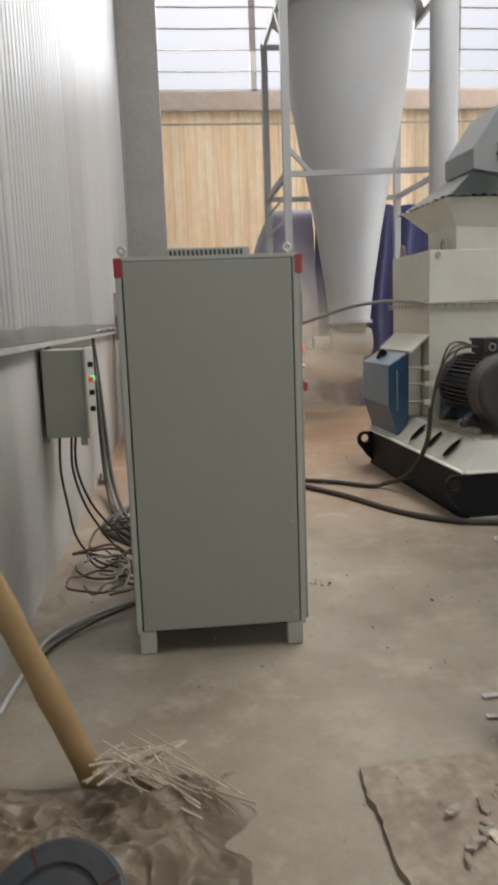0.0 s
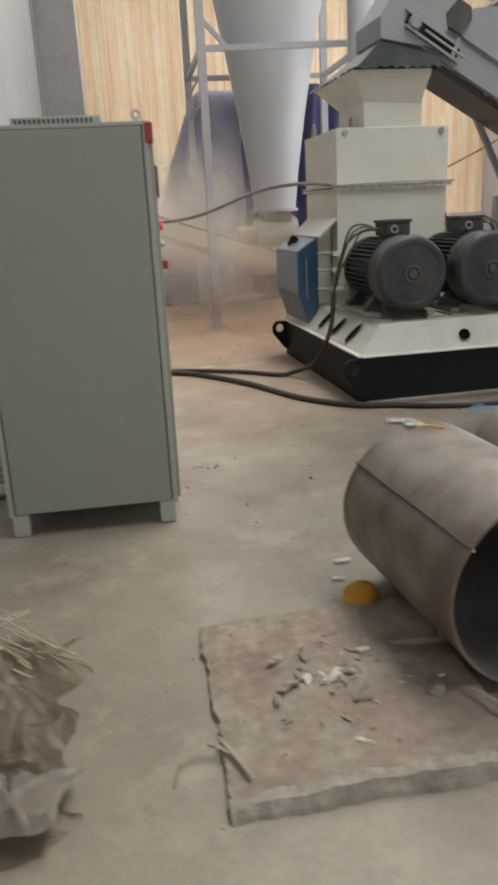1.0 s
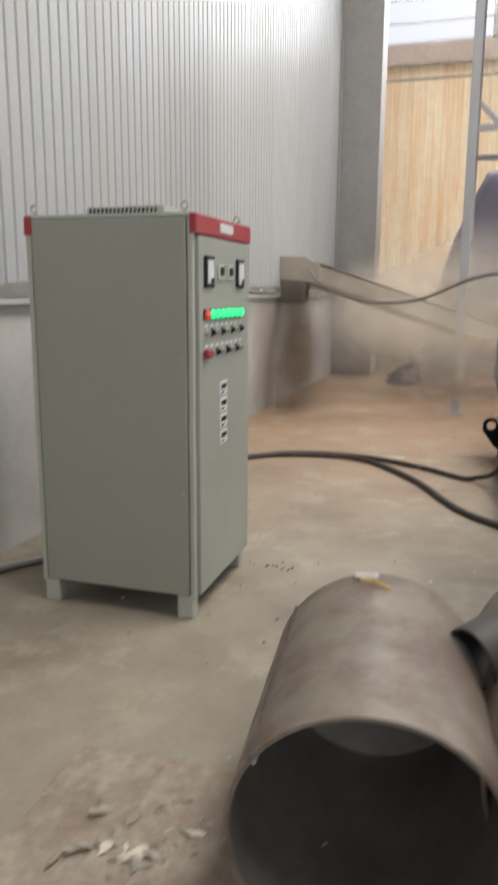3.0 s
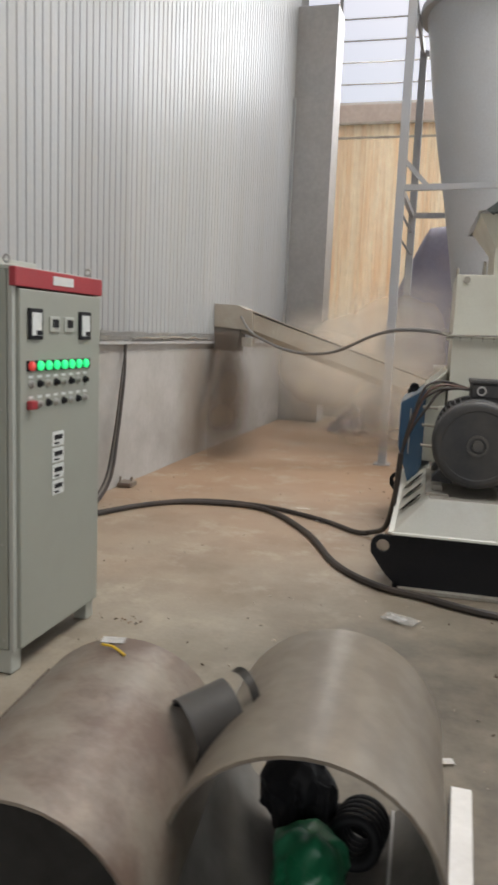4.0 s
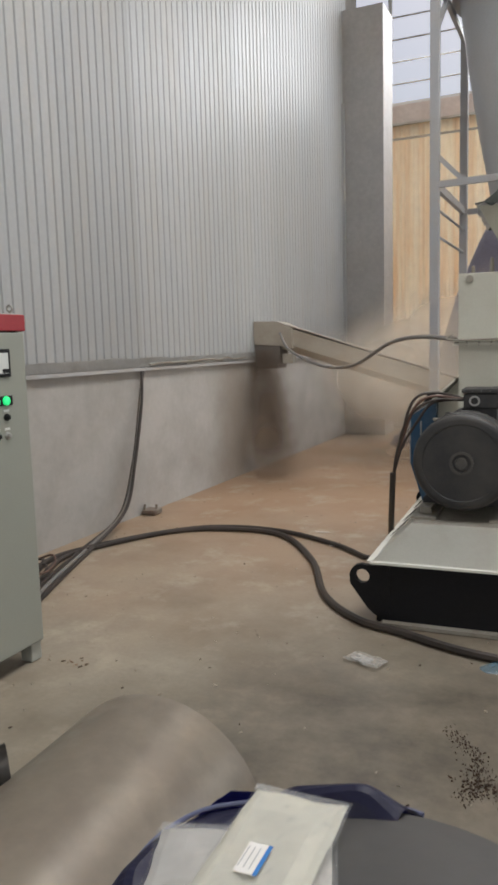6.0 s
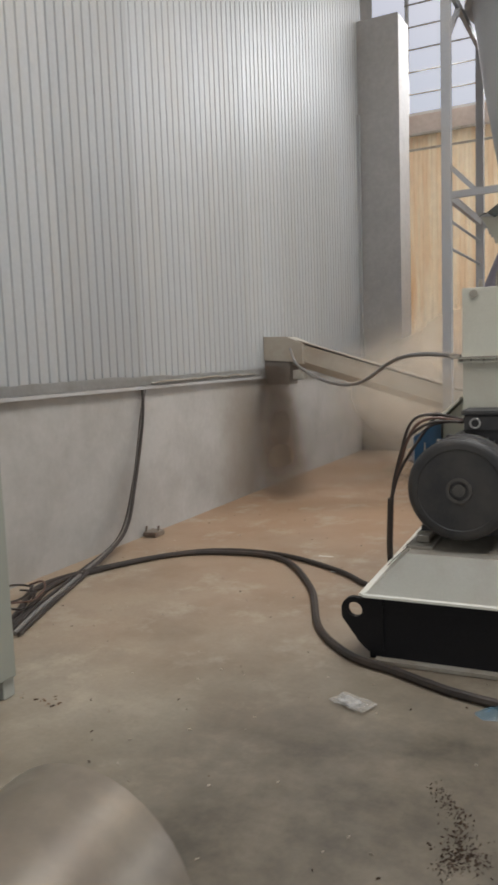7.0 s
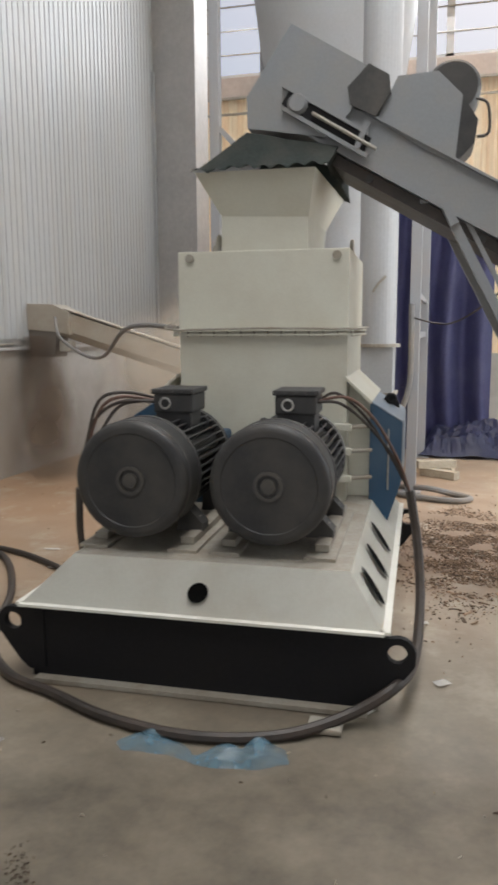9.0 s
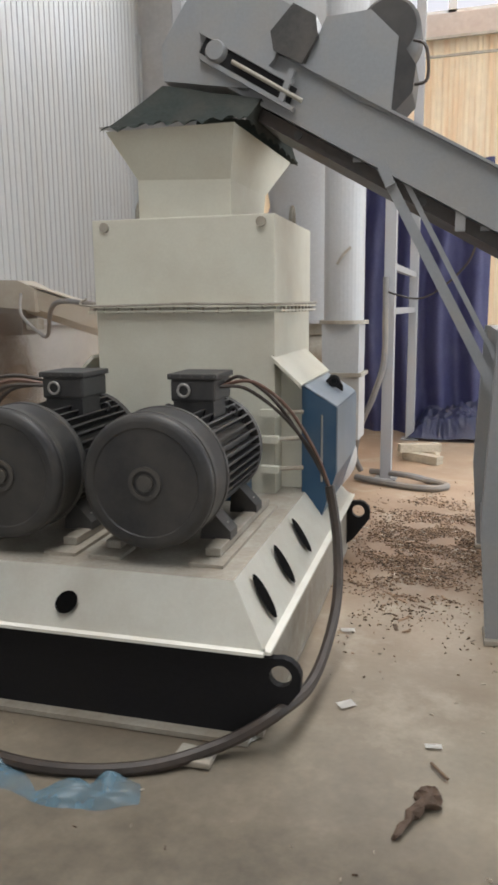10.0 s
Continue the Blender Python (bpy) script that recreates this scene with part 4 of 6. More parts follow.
        # Thin plates on the outer faces: dust plus sky reflection, both in the colour.
        for q0, q1, q2 in (((0.648, 1.137), (0.832, 1.023), (0.001, 0.004)), ((0.832, 1.018), (0.832, 0.665), (0.005, 0.0))):
            plate = prism(bmesh.new(), [(X(q0[0]), q0[1]), (X(q1[0]), q1[1]), (X(q1[0] + q2[0]), q1[1] + q2[1]), (X(q0[0] + q2[0]), q0[1] + q2[1])], "y", 6.643, 7.417)
            part("door_panel", plate, M_BLUE_DUST_SHEEN, door, "dusty blue panel with the sky's sheen painted in")
        part("top_bracket", prism(bmesh.new(), [(X(0.70), 1.115), (X(0.80), 1.06), (X(0.80), 1.09), (X(0.77), 1.14), (X(0.73), 1.155)], "y", 7.065, 7.095), M_BLACK, door)
        part("eye_ring", lathe(bmesh.new(), [(0.026 + 0.011 * math.cos(a), 0.011 * math.sin(a)) for a in [i * math.pi / 3 for i in range(6)]], (X(0.75), 7.06, 1.12), "y", 16, close=True), M_BLACK, door)
        part("latch_rod", rod(bmesh.new(), [(X(0.755), 6.632, 0.98), (X(0.755), 6.632, 0.62)], 0.006, 6), M_METAL, door)
        for z in (0.70, 0.86, 1.0):
            part("hinge", rod(bmesh.new(), [(X(0.50), 6.52, z), (X(0.66), 6.60, z)], 0.012, 8), M_DECK, door)
            part("hinge_plate", boxed(X(0.5) - 0.05, X(0.5) + 0.05, 6.50, 6.54, z - 0.02, z + 0.02, bevel=0.004), M_CREAM, m)
        part("bearing_block", boxed(X(0.28) - 0.12, X(0.28) + 0.12, 6.36, 6.53, 0.55, 0.98, bevel=0.02), M_BLUE, m, "dark blue bearing block")
    # inlet neck and flared hopper
    nx0, nx1, ny0, ny1 = 1.355, 1.865, 6.60, 7.25
    neck = bmesh.new()
    rings = [[(nx0, ny0, 2.0), (nx1, ny0, 2.0), (nx1, ny1, 2.0), (nx0, ny1, 2.0)],
             [(nx0, ny0, 2.21), (nx1, ny0, 2.19), (nx1 + 0.02, ny1, 2.19), (nx0, ny1, 2.21)],
             [(1.225, 6.50, 2.44), (1.915, 6.50, 2.44), (1.96, 7.62, 2.44), (1.225, 7.62, 2.44)]]
    vs = [[neck.verts.new(p) for p in r] for r in rings]
    for a, b in zip(vs, vs[1:]):
        for k in range(4):
            q = (a[k], a[(k + 1) % 4], b[(k + 1) % 4], b[k])
            neck.faces.new(q[:3])
            neck.faces.new((q[0], q[2], q[3]))
    neck.faces.new(vs[0])
    neck.faces.new(vs[-1])
    bmesh.ops.recalc_face_normals(neck, faces=neck.faces)
    part("inlet_hopper", neck, M_CREAM, m)
    return m


def hopper_skirt():
    """Dark canvas skirt that hangs from the conveyor head round the hopper, with a torn lower edge."""
    s = thing("canvas_skirt", 1.65, 6.9, 2.42, "dark torn canvas skirt hanging over the mill hopper", "canvas skirt")
    lo = [Vector(p) for p in ((1.21, 6.46, 2.43), (1.975, 6.46, 2.43), (2.0, 7.66, 2.42), (1.19, 7.66, 2.42))]
    hi = [Vector(p) for p in ((1.50, 6.62, 2.665), (2.03, 6.62, 2.57), (2.03, 7.2, 2.57), (1.50, 7.2, 2.665))]
    for i in range(4):
        j = (i + 1) % 4

        def place(u, v):
            p = lo[i].lerp(lo[j], u).lerp(hi[i].lerp(hi[j], u), v)
            if v < 0.01:
                p.z += 0.028 * abs(math.sin(u * 26)) + 0.012 * noise.noise(p * 9)
            p += 0.012 * noise.noise_vector(p * 5)
            return p
        bm = sheet(40, 6, place)
        part("canvas_side", thicken(bm, 0.006), M_STEEL_PAINT if i == 3 else M_SKIRT, s, "pale serrated end flap" if i == 3 else "")


placing["now"] = MILL_PLACE
mill()
motor(1.262, -1)
motor(1.89, 1)
hopper_skirt()


# ---- belt conveyor ----
def conveyor():
    c = thing("belt_conveyor", 3.9, 6.9, 0, "grey inclined belt conveyor with drive head above the mill", "conveyor")
    slope = -0.565
    zt = lambda x: 2.625 + slope * (x - 2.45)
    ya, yb = 6.66, 7.20
    x0, x1 = 1.75, 5.3
    for y in (ya, yb - 0.012):
        part("side_plate", prism(bmesh.new(), [(x0, zt(x0) - 0.04), (x1, zt(x1) - 0.04), (x1, zt(x1) - 0.32), (x0, zt(x0) - 0.32)], "y", y, y + 0.012), M_CONVEYOR, c)
    for y in (ya - 0.03, yb):
        part("top_flange", prism(bmesh.new(), [(x0, zt(x0) - 0.045), (x1, zt(x1) - 0.045), (x1, zt(x1) - 0.03), (x0, zt(x0) - 0.03)], "y", y, y + 0.035), M_CONVEYOR, c)
        part("bottom_flange", prism(bmesh.new(), [(x0, zt(x0) - 0.33), (x1, zt(x1) - 0.33), (x1, zt(x1) - 0.31), (x0, zt(x0) - 0.31)], "y", y, y + 0.035), M_CONVEYOR, c)
    part("belt", prism(bmesh.new(), [(x0 - 0.1, zt(x0 - 0.1) - 0.10), (x1, zt(x1) - 0.10), (x1, zt(x1) - 0.11), (x0 - 0.1, zt(x0 - 0.1) - 0.11)], "y", ya + 0.02, yb - 0.03), M_RUBBER, c)
    # Return belt drawn deep and dark so that it carries the underside's shade.
    part("return_belt_shade", prism(bmesh.new(), [(x0 + 0.2, zt(x0 + 0.2) - 0.335), (x1, zt(x1) - 0.335), (x1, zt(x1) - 0.405), (x0 + 0.2, zt(x0 + 0.2) - 0.405)], "y", ya + 0.02, yb - 0.03), M_RUBBER, c, "return belt thickened into a dark band for the underside shade")
    for k in range(5):
        x = 2.2 + 0.62 * k
        part("roller", rod(bmesh.new(), [(x, ya + 0.01, zt(x) - 0.372), (x, yb - 0.02, zt(x) - 0.372)], 0.022, 12), M_MOTOR, c)
        part("cross_bar", bar(bmesh.new(), (x + 0.3, ya, zt(x + 0.3) - 0.34), (x + 0.3, yb, zt(x + 0.3) - 0.34), 0.04, 0.02), M_CONVEYOR, c)
    # sheet-metal head hood
    hood = prism(bmesh.new(), [(1.51, 2.69), (1.505, 2.86), (1.76, 3.227), (2.2, 2.966), (2.09, 2.74), (1.95, 2.62)], "y", 6.615, 7.23)
    h = part("head_hood", hood, M_CONVEYOR, c, "grey sheet-metal head hood")
    # The opening is a dark solid; the shade inside is its colour.
    part("hood_opening_block", prism(bmesh.new(), [(2.09, 2.78), (2.075, 2.87), (2.19, 2.985), (2.30, 2.92), (2.31, 2.83), (2.23, 2.71)], "y", 6.608, 7.1), M_MOTOR_RIM, h, "hood opening drawn as a dark solid")
    tk = bmesh.new()
    a, b = Vector((1.72, 6.60, 2.84)), Vector((2.19, 6.60, 2.56))
    for dz in (0.062, -0.062):
        bar(tk, a + Vector((0, 0, dz)), b + Vector((0, 0, dz)), 0.03, 0.022)
    part("takeup_frame", tk, M_CONVEYOR, c)
    # Black bar between the frame bars paints the slot's dark depth.
    part("takeup_slot_bar", bar(bmesh.new(), a + Vector((0.01, 0.006, 0)), b + Vector((0, 0.006, 0)), 0.01, 0.08), M_BLACK, c, "take-up slot drawn as a black bar")
    part("takeup_screw", rod(bmesh.new(), [a.lerp(b, 0.35) + Vector((0, -0.015, 0)), a.lerp(b, 1.1) + Vector((0, -0.015, 0))], 0.011, 8), M_DECK, c)
    part("bearing", lathe(bmesh.new(), [(0.0, -0.03), (0.045, -0.03), (0.06, 0.0), (0.06, 0.03), (0.0, 0.03)], (1.80, 6.60, 2.80), "y", 18), M_CONVEYOR, c)
    part("bearing_tab", bar(bmesh.new(), (2.19, 6.59, 2.68), (2.13, 6.59, 2.54), 0.02, 0.03), M_CONVEYOR, c)
    # gear box and drive motor on the head
    gb = part("drive_guard", prism(bmesh.new(), [(2.235, 2.70), (2.345, 2.92), (2.56, 2.93), (2.69, 2.80), (2.66, 2.45), (2.50, 2.53)], "y", 6.645, 6.98), M_CONVEYOR, c, "grey drive guard box")
    part("drive_motor", lathe(bmesh.new(), [(0.0, 0.0), (0.13, 0.0), (0.15, 0.03), (0.15, 0.28), (0.11, 0.34), (0.0, 0.34)], (2.64, 6.70, 2.86), "y", 28), M_MOTOR, c, "dark round drive motor", True)
    part("end_guard", prism(bmesh.new(), [(2.69, 2.80), (2.775, 2.67), (2.76, 2.55), (2.66, 2.45)], "y", 6.66, 6.97), M_MOTOR, gb, "dark end of the guard")
    part("motor_wire", rod(bmesh.new(), bent([(2.76, 6.66, 2.78), (2.82, 6.64, 2.74), (2.83, 6.64, 2.60), (2.77, 6.65, 2.58)], 6), 0.008, 6), M_RUBBER, c)
    # support struts down to the tail frame
    for dy in (ya + 0.01, yb - 0.03):
        part("strut", bar(bmesh.new(), (2.62, dy, zt(2.62) - 0.31), (3.34, dy, 0.86), 0.05, 0.05), M_CONVEYOR, c)
    part("strut", bar(bmesh.new(), (2.74, ya + 0.01, zt(2.74) - 0.32), (3.20, ya + 0.01, 1.28), 0.025, 0.025), M_CONVEYOR, c)
    part("strut_clip", bar(bmesh.new(), (2.62, ya - 0.02, zt(2.62) - 0.29), (2.67, ya - 0.02, zt(2.67) - 0.38), 0.05, 0.05), M_CONVEYOR, c)
    part("clamp", boxed(2.98, 3.03, ya - 0.02, ya + 0.0, zt(3.0) - 0.42, zt(3.0) - 0.31, bevel=0.004), M_CONVEYOR, c)
    # tail support frame that stands on the floor
    for y in (6.18, 7.62):
        leg = part("leg", prism(bmesh.new(), [(3.18, 1.42), (3.28, 1.42), (3.29, 0.0), (3.19, 0.0), (3.145, 0.55)], "y", y, y + 0.09), M_CONVEYOR, c)
        part("foot_plate", boxed(3.18, 3.42, y - 0.03, y + 0.14, 0.0, 0.025, bevel=0.005), M_DECK, leg)
    part("frame_rail", boxed(3.20, 3.27, 6.18, 7.7, 0.22, 0.30), M_CONVEYOR, c)
    part("frame_rail", boxed(3.20, 3.27, 6.18, 7.7, 1.34, 1.42), M_CONVEYOR, c)
    part("feed_side", prism(bmesh.new(), [(3.23, 0.30), (3.23, 1.42), (4.6, 1.42), (4.6, 0.3)], "y", 6.25, 6.27), M_CONVEYOR, c)
    for x in (4.5, 5.2):
        for y in (6.7, 7.1):
            part("tail_leg", boxed(x, x + 0.06, y, y + 0.06, 0, max(0.1, zt(x) - 0.32)), M_CONVEYOR, c)


conveyor()
placing["now"] = Matrix.Identity(4)


# ---- cyclone, its frame and duct ----
def cyclone():
    cx, cy = 1.36, 11.0
    c = thing("cyclone_separator", cx, cy, 0, "large pale grey steel cyclone on a steel frame", "cyclone")
    part("cone", lathe(bmesh.new(), [(0.0, 1.46), (0.298, 1.46), (0.355, 1.97), (0.465, 2.70), (0.585, 3.38), (0.71, 4.01), (0.836, 4.74), (0.96, 5.63), (0.0, 5.63)], (cx, cy, 0), "z", 48), M_CYCLONE, c, smooth=True)
    part("barrel", lathe(bmesh.new(), [(0.0, 5.65), (0.99, 5.65), (0.99, 7.6), (0.5, 7.75), (0.0, 7.75)], (cx, cy, 0), "z", 48), M_CYCLONE, c, smooth=False)
    part("girth_flange", lathe(bmesh.new(), [(0.94, 5.60), (1.045, 5.60), (1.045, 5.68), (0.94, 5.68)], (cx, cy, 0), "z", 48, close=True), M_CYCLONE, c)
    part("outlet_flange", lathe(bmesh.new(), [(0.2, 1.42), (0.33, 1.42), (0.33, 1.46), (0.2, 1.46)], (cx, cy, 0), "z", 36, close=True), M_POST, c)
    v = part("rotary_valve", lathe(bmesh.new(), [(0.0, -0.30), (0.20, -0.30), (0.22, -0.25), (0.22, 0.25), (0.20, 0.30), (0.0, 0.30)], (cx, cy, 1.14), "x", 28), M_DECK, c, "dusty rotary valve", True)
    part("valve_neck", boxed(cx - 0.2, cx + 0.2, cy - 0.2, cy + 0.2, 1.3, 1.43, bevel=0.01), M_DECK, v)
    part("valve_motor", lathe(bmesh.new(), [(0.0, -0.55), (0.10, -0.55), (0.10, -0.30), (0.0, -0.30)], (cx, cy, 1.14), "x", 20), M_DECK, v)
    part("valve_chute", boxed(cx - 0.16, cx + 0.16, cy - 0.16, cy + 0.16, 0.62, 0.95, bevel=0.01), M_DECK, v)
    P = [(0.313, 9.91), (0.313, 11.95), (2.36, 9.75), (2.36, 11.95)]
    for x, y in P:
        post = part("frame_post", boxed(x - 0.05, x + 0.05, y - 0.05, y + 0.05, 0, 5.58, bevel=0.006), M_POST, c)
        part("post_foot", boxed(x - 0.1, x + 0.1, y - 0.1, y + 0.1, 0, 0.015), M_POST, post)
    for z in (3.34, 5.54):
        for i, j in ((0, 1), (0, 2), (1, 3), (2, 3)):
            part("frame_rail", bar(bmesh.new(), (*P[i], z), (*P[j], z), 0.05, 0.07), M_POST, c)
    for z in (1.55, 1.95):
        part("frame_rail", bar(bmesh.new(), (*P[2], z), (*P[3], z), 0.05, 0.06), M_POST, c)
    part("frame_brace", bar(bmesh.new(), (0.313, 9.91, 3.68), (0.62, 9.91, 3.36), 0.05, 0.05), M_POST, c)
    part("frame_brace", bar(bmesh.new(), (0.313, 10.55, 5.5), (0.313, 9.95, 4.98), 0.05, 0.05), M_POST, c)
    # ladder rungs between the two posts on the wall side
    for k in range(3):
        part("rung", rod(bmesh.new(), [(0.313, 9.93, 2.8 + 0.3 * k), (0.313, 11.93, 2.8 + 0.3 * k)], 0.015, 8), M_POST, c)


def air_duct():
    x, y = 2.07, 9.08
    d = thing("air_duct", x, y, 0, "tall white steel air duct with flanged joints", "duct")
    part("duct_pipe", lathe(bmesh.new(), [(0.0, 1.48), (0.165, 1.48), (0.165, 7.9), (0.0, 7.9)], (x, y, 0), "z", 32), M_CYCLONE, d, smooth=False)
    part("duct_foot", prism(bmesh.new(), [(x - 0.15, 1.06), (x + 0.15, 1.06), (x + 0.155, 1.456), (x - 0.155, 1.456)], "y", y - 0.15, y + 0.15), M_CYCLONE, d)
    part("joint_flange", lathe(bmesh.new(), [(0.1, 1.455), (0.205, 1.455), (0.205, 1.485), (0.1, 1.485)], (x, y, 0), "z", 32, close=True), M_DECK, d)
    part("foot_flange", boxed(x - 0.18, x + 0.18, y - 0.18, y + 0.18, 1.03, 1.06), M_DECK, d)
    part("blower_case", lathe(bmesh.new(), [(0.0, -0.16), (0.28, -0.16), (0.31, -0.12), (0.31, 0.12), (0.28, 0.16), (0.0, 0.16)], (x - 0.2, y, 0.32), "y", 32), M_STEEL_PAINT, d, "grey blower casing", True)
    part("blower_outlet", boxed(x - 0.16, x + 0.16, y - 0.15, y + 0.15, 0.5, 1.03, bevel=0.01), M_STEEL_PAINT, d)
    part("weld_scrap", rod(bmesh.new(), bent([(x - 0.03, y - 0.17, 1.93), (x + 0.02, y - 0.185, 2.0), (x + 0.08, y - 0.17, 2.06)], 4), 0.012, 6), M_DECK, d)


def screw_conveyor():
    s = thing("screw_conveyor", -0.8, 9.9, 0, "dusty inclined screw conveyor pouring sawdust by the wall", "screw conveyor")
    a, b = Vector((-1.62, 10.1, 1.71)), Vector((1.2, 10.8, 0.74))
    trough = bmesh.new()
    side = Vector((0, 0.14, 0))
    up = Vector((0.10, 0, 0.27))
    ring = []
    for p in (a, b):
        ring.append([trough.verts.new(q) for q in (p - side + up * 0.5, p + side + up * 0.5, p + side - up * 0.2, p + side * 0.5 - up * 0.5, p - side * 0.5 - up * 0.5, p - side - up * 0.2)])
    for k in range(6):
        trough.faces.new((ring[0][k], ring[0][(k + 1) % 6], ring[1][(k + 1) % 6], ring[1][k]))
    trough.faces.new(ring[0])
    trough.faces.new(ring[1][::-1])
    bmesh.ops.recalc_face_normals(trough, faces=trough.faces)
    part("trough", trough, M_TROUGH, s, "pale steel trough with sawdust film")
    part("cover_strip", bar(bmesh.new(), a + up * 0.55, b + up * 0.55, 0.30, 0.012), M_TROUGH, s)
    part("discharge_head", prism(bmesh.new(), [(-1.98, 1.63), (-1.98, 1.92), (-1.66, 1.91), (-1.46, 1.82), (-1.46, 1.57), (-1.60, 1.60)], "y", 9.94, 10.26), M_TROUGH, s)
    part("outlet", prism(bmesh.new(), [(-1.97, 1.32), (-2.0, 1.67), (-1.62, 1.67), (-1.66, 1.32)], "y", 9.96, 10.24), M_OUTLET, s, "dusty outlet mouth")
    part("motor_stub", boxed(-1.60, -1.46, 9.96, 10.1, 1.38, 1.50, bevel=0.01), M_DECK, s)


cyclone()
air_duct()
screw_conveyor()


# ---- tarpaulins ----
def tarpaulins():
    def dome(u, v):
        """Rounded tarpaulin hood: u runs along the hall's width, v over the top from front to back."""
        x = -0.28 + 1.45 * u
        a = math.pi * v
        h = 3.32 * min(1.0, (0.30 + 0.78 * math.sin(min(u * 1.25 + 0.02, 1) * math.pi / 2)))
        w = 0.75
        y = 13.25 - w * math.copysign(abs(math.cos(a)) ** 0.55, math.cos(a))
        z = h * math.sin(a) ** 0.5 if 0 < v < 1 else 0.0
        p = Vector((x, y, z))
        return p + 0.045 * noise.noise_vector(Vector((x * 2.6, y * 2, z * 0.9)))
    bm = thicken(sheet(36, 40, dome), 0.01)
    solo("tarpaulin_hood", bm, M_TARP_HAZY, "blue tarpaulin draped over a rounded stack, paled for the haze", "tarpaulin", smooth=True)

    def curtain(u, v):
        x, z = 1.15 + 2.05 * u, 3.3 * v + 0.0
        y = 12.5 + 0.10 * math.sin(u * 31 + 1.3 * math.sin(z * 1.1)) + 0.10 * noise.noise(Vector((x * 2, z * 0.7, 3)))
        return Vector((x, y, z))
    solo("tarpaulin_curtain", thicken(sheet(110, 30, curtain), 0.008), M_TARP, "blue-violet tarpaulin curtain hanging in folds", "tarpaulin", smooth=True)

    def heap(u, v):
        x, y = 2.30 + 1.25 * u, 11.85 + 0.62 * v
        edge = min(1, 5 * min(u, 1 - u, v * 0.8 + 0.03, 1 - v + 0.1))
        f1 = noise.noise(Vector((x * 3.2 + y, y * 4.0, 1)))
        f2 = noise.noise(Vector((x * 7 - 3 * y, y * 7, 7)))
        f3 = noise.noise(Vector((x * 15 + 5 * y, y * 13, 3)))
        z = max(0.004, edge * (0.15 + 0.16 * f1 + 0.13 * (0.4 - abs(f2)) + 0.06 * (0.4 - abs(f3)) + 0.20 * v))
        return Vector((x, y, z))
    solo("crumpled_tarpaulin", thicken(sheet(90, 54, heap), 0.008), M_NAVY, "crumpled navy tarpaulin piled on the floor", "tarpaulin", smooth=True)
    bm = lathe(bmesh.new(), [(0.0, 0.0), (0.36, 0.01), (0.40, 0.08), (0.3, 0.18), (0.2, 0.24), (0.12, 0.34), (0.04, 0.46), (0.0, 0.48)], (-0.45, 12.75, 0), "z", 26)
    solo("bundled_tarpaulin", crumple(crumple(bm, 0.12, 5.0, 3), 0.05, 14, 1), M_NAVY, "dark bundled tarpaulin on the sawdust", "tarpaulin", smooth=False)


tarpaulins()


# ---- steel pipes ----
def steel_pipe(name, a, b, r, label, seam, skin, closed=True):
    a, b = Vector(a), Vector(b)
    p = thing(name, (a.x + b.x) / 2, (a.y + b.y) / 2, 0, label, "steel pipe", "steel pipe sections")
    part("shell", tube_shell(bmesh.new(), a, b, r, 0.008), skin, p, smooth=True)
    part("bore_lining", tube_shell(bmesh.new(), a.lerp(b, 0.004), b.lerp(a, 0.004), r - 0.0085, 0.003), M_PIPE_IN, p, "grey steel bore", True)
    c0, c1 = b.lerp(a, 0.02), b.lerp(a, 0.03)
    if closed:
        part("end_disc", rod(bmesh.new(), [c0, c1], r - 0.012, 40), M_PIPE_IN, p, "dull grey disc closing the far end")
    _, s, u = frames_along([a, b])[0]
    for k, q in enumerate(seam):
        d = s * math.cos(q) + u * math.sin(q)
        line = [a.lerp(b, i / 24) + d * (r + 0.001) + 0.002 * noise.noise_vector(Vector((i * 1.7, k, 0))) for i in range(25)]
        part("weld_seam", rod(bmesh.new(), line, 0.0045, 6), M_WELD, p, "rough weld seam")
        part("weld_seam", rod(bmesh.new(), [a.lerp(b, i / 12) + d * (r - 0.013) for i in range(13)], 0.005, 6), M_STEEL_PAINT, p, "pale inner weld")
    return p


steel_pipe("steel_pipe", (0.36, 1.80, 0.314), (0.275, 2.60, 0.314), 0.314, "wide rusty brown steel pipe section with weld seam", [3.75], M_PIPE_RUST)
steel_pipe("steel_pipe", (0.93, 2.10, 0.331), (0.895, 2.83, 0.331), 0.331, "wide dull brown steel pipe section on the floor", [0.9], M_PIPE, False)
sp = thing("short_pipe", 0.60, 2.43, 0.5, "short dull steel pipe offcut wedged between two wide pipes", "steel pipe")
part("shell", tube_shell(bmesh.new(), (0.563, 2.352, 0.512), (0.663, 2.442, 0.549), 0.092, 0.006, 36, 4), M_SHORT_PIPE, sp, smooth=True)
# Black lining puts the shade of the hollow mouth into the colour.
part("bore_lining", tube_shell(bmesh.new(), (0.5635, 2.3525, 0.5122), (0.6625, 2.4415, 0.5488), 0.0855, 0.003, 36, 4), M_BLACK, sp, "bore lined black for its inner shade", True)
part("end_plate", thicken(sheet(14, 3, lambda u, v: Vector((0.671 + 0.10 * math.cos(2.0 - 1.9 * u) * 0.7 + 0.012 * v, 2.452 - 0.06 * math.cos(2.0 - 1.9 * u) + 0.03 * v, 0.543 + 0.105 * math.sin(2.0 - 1.9 * u) + 0.004 * v))), 0.006), M_DARK_PIPE, sp, "dark curved end plate", True)


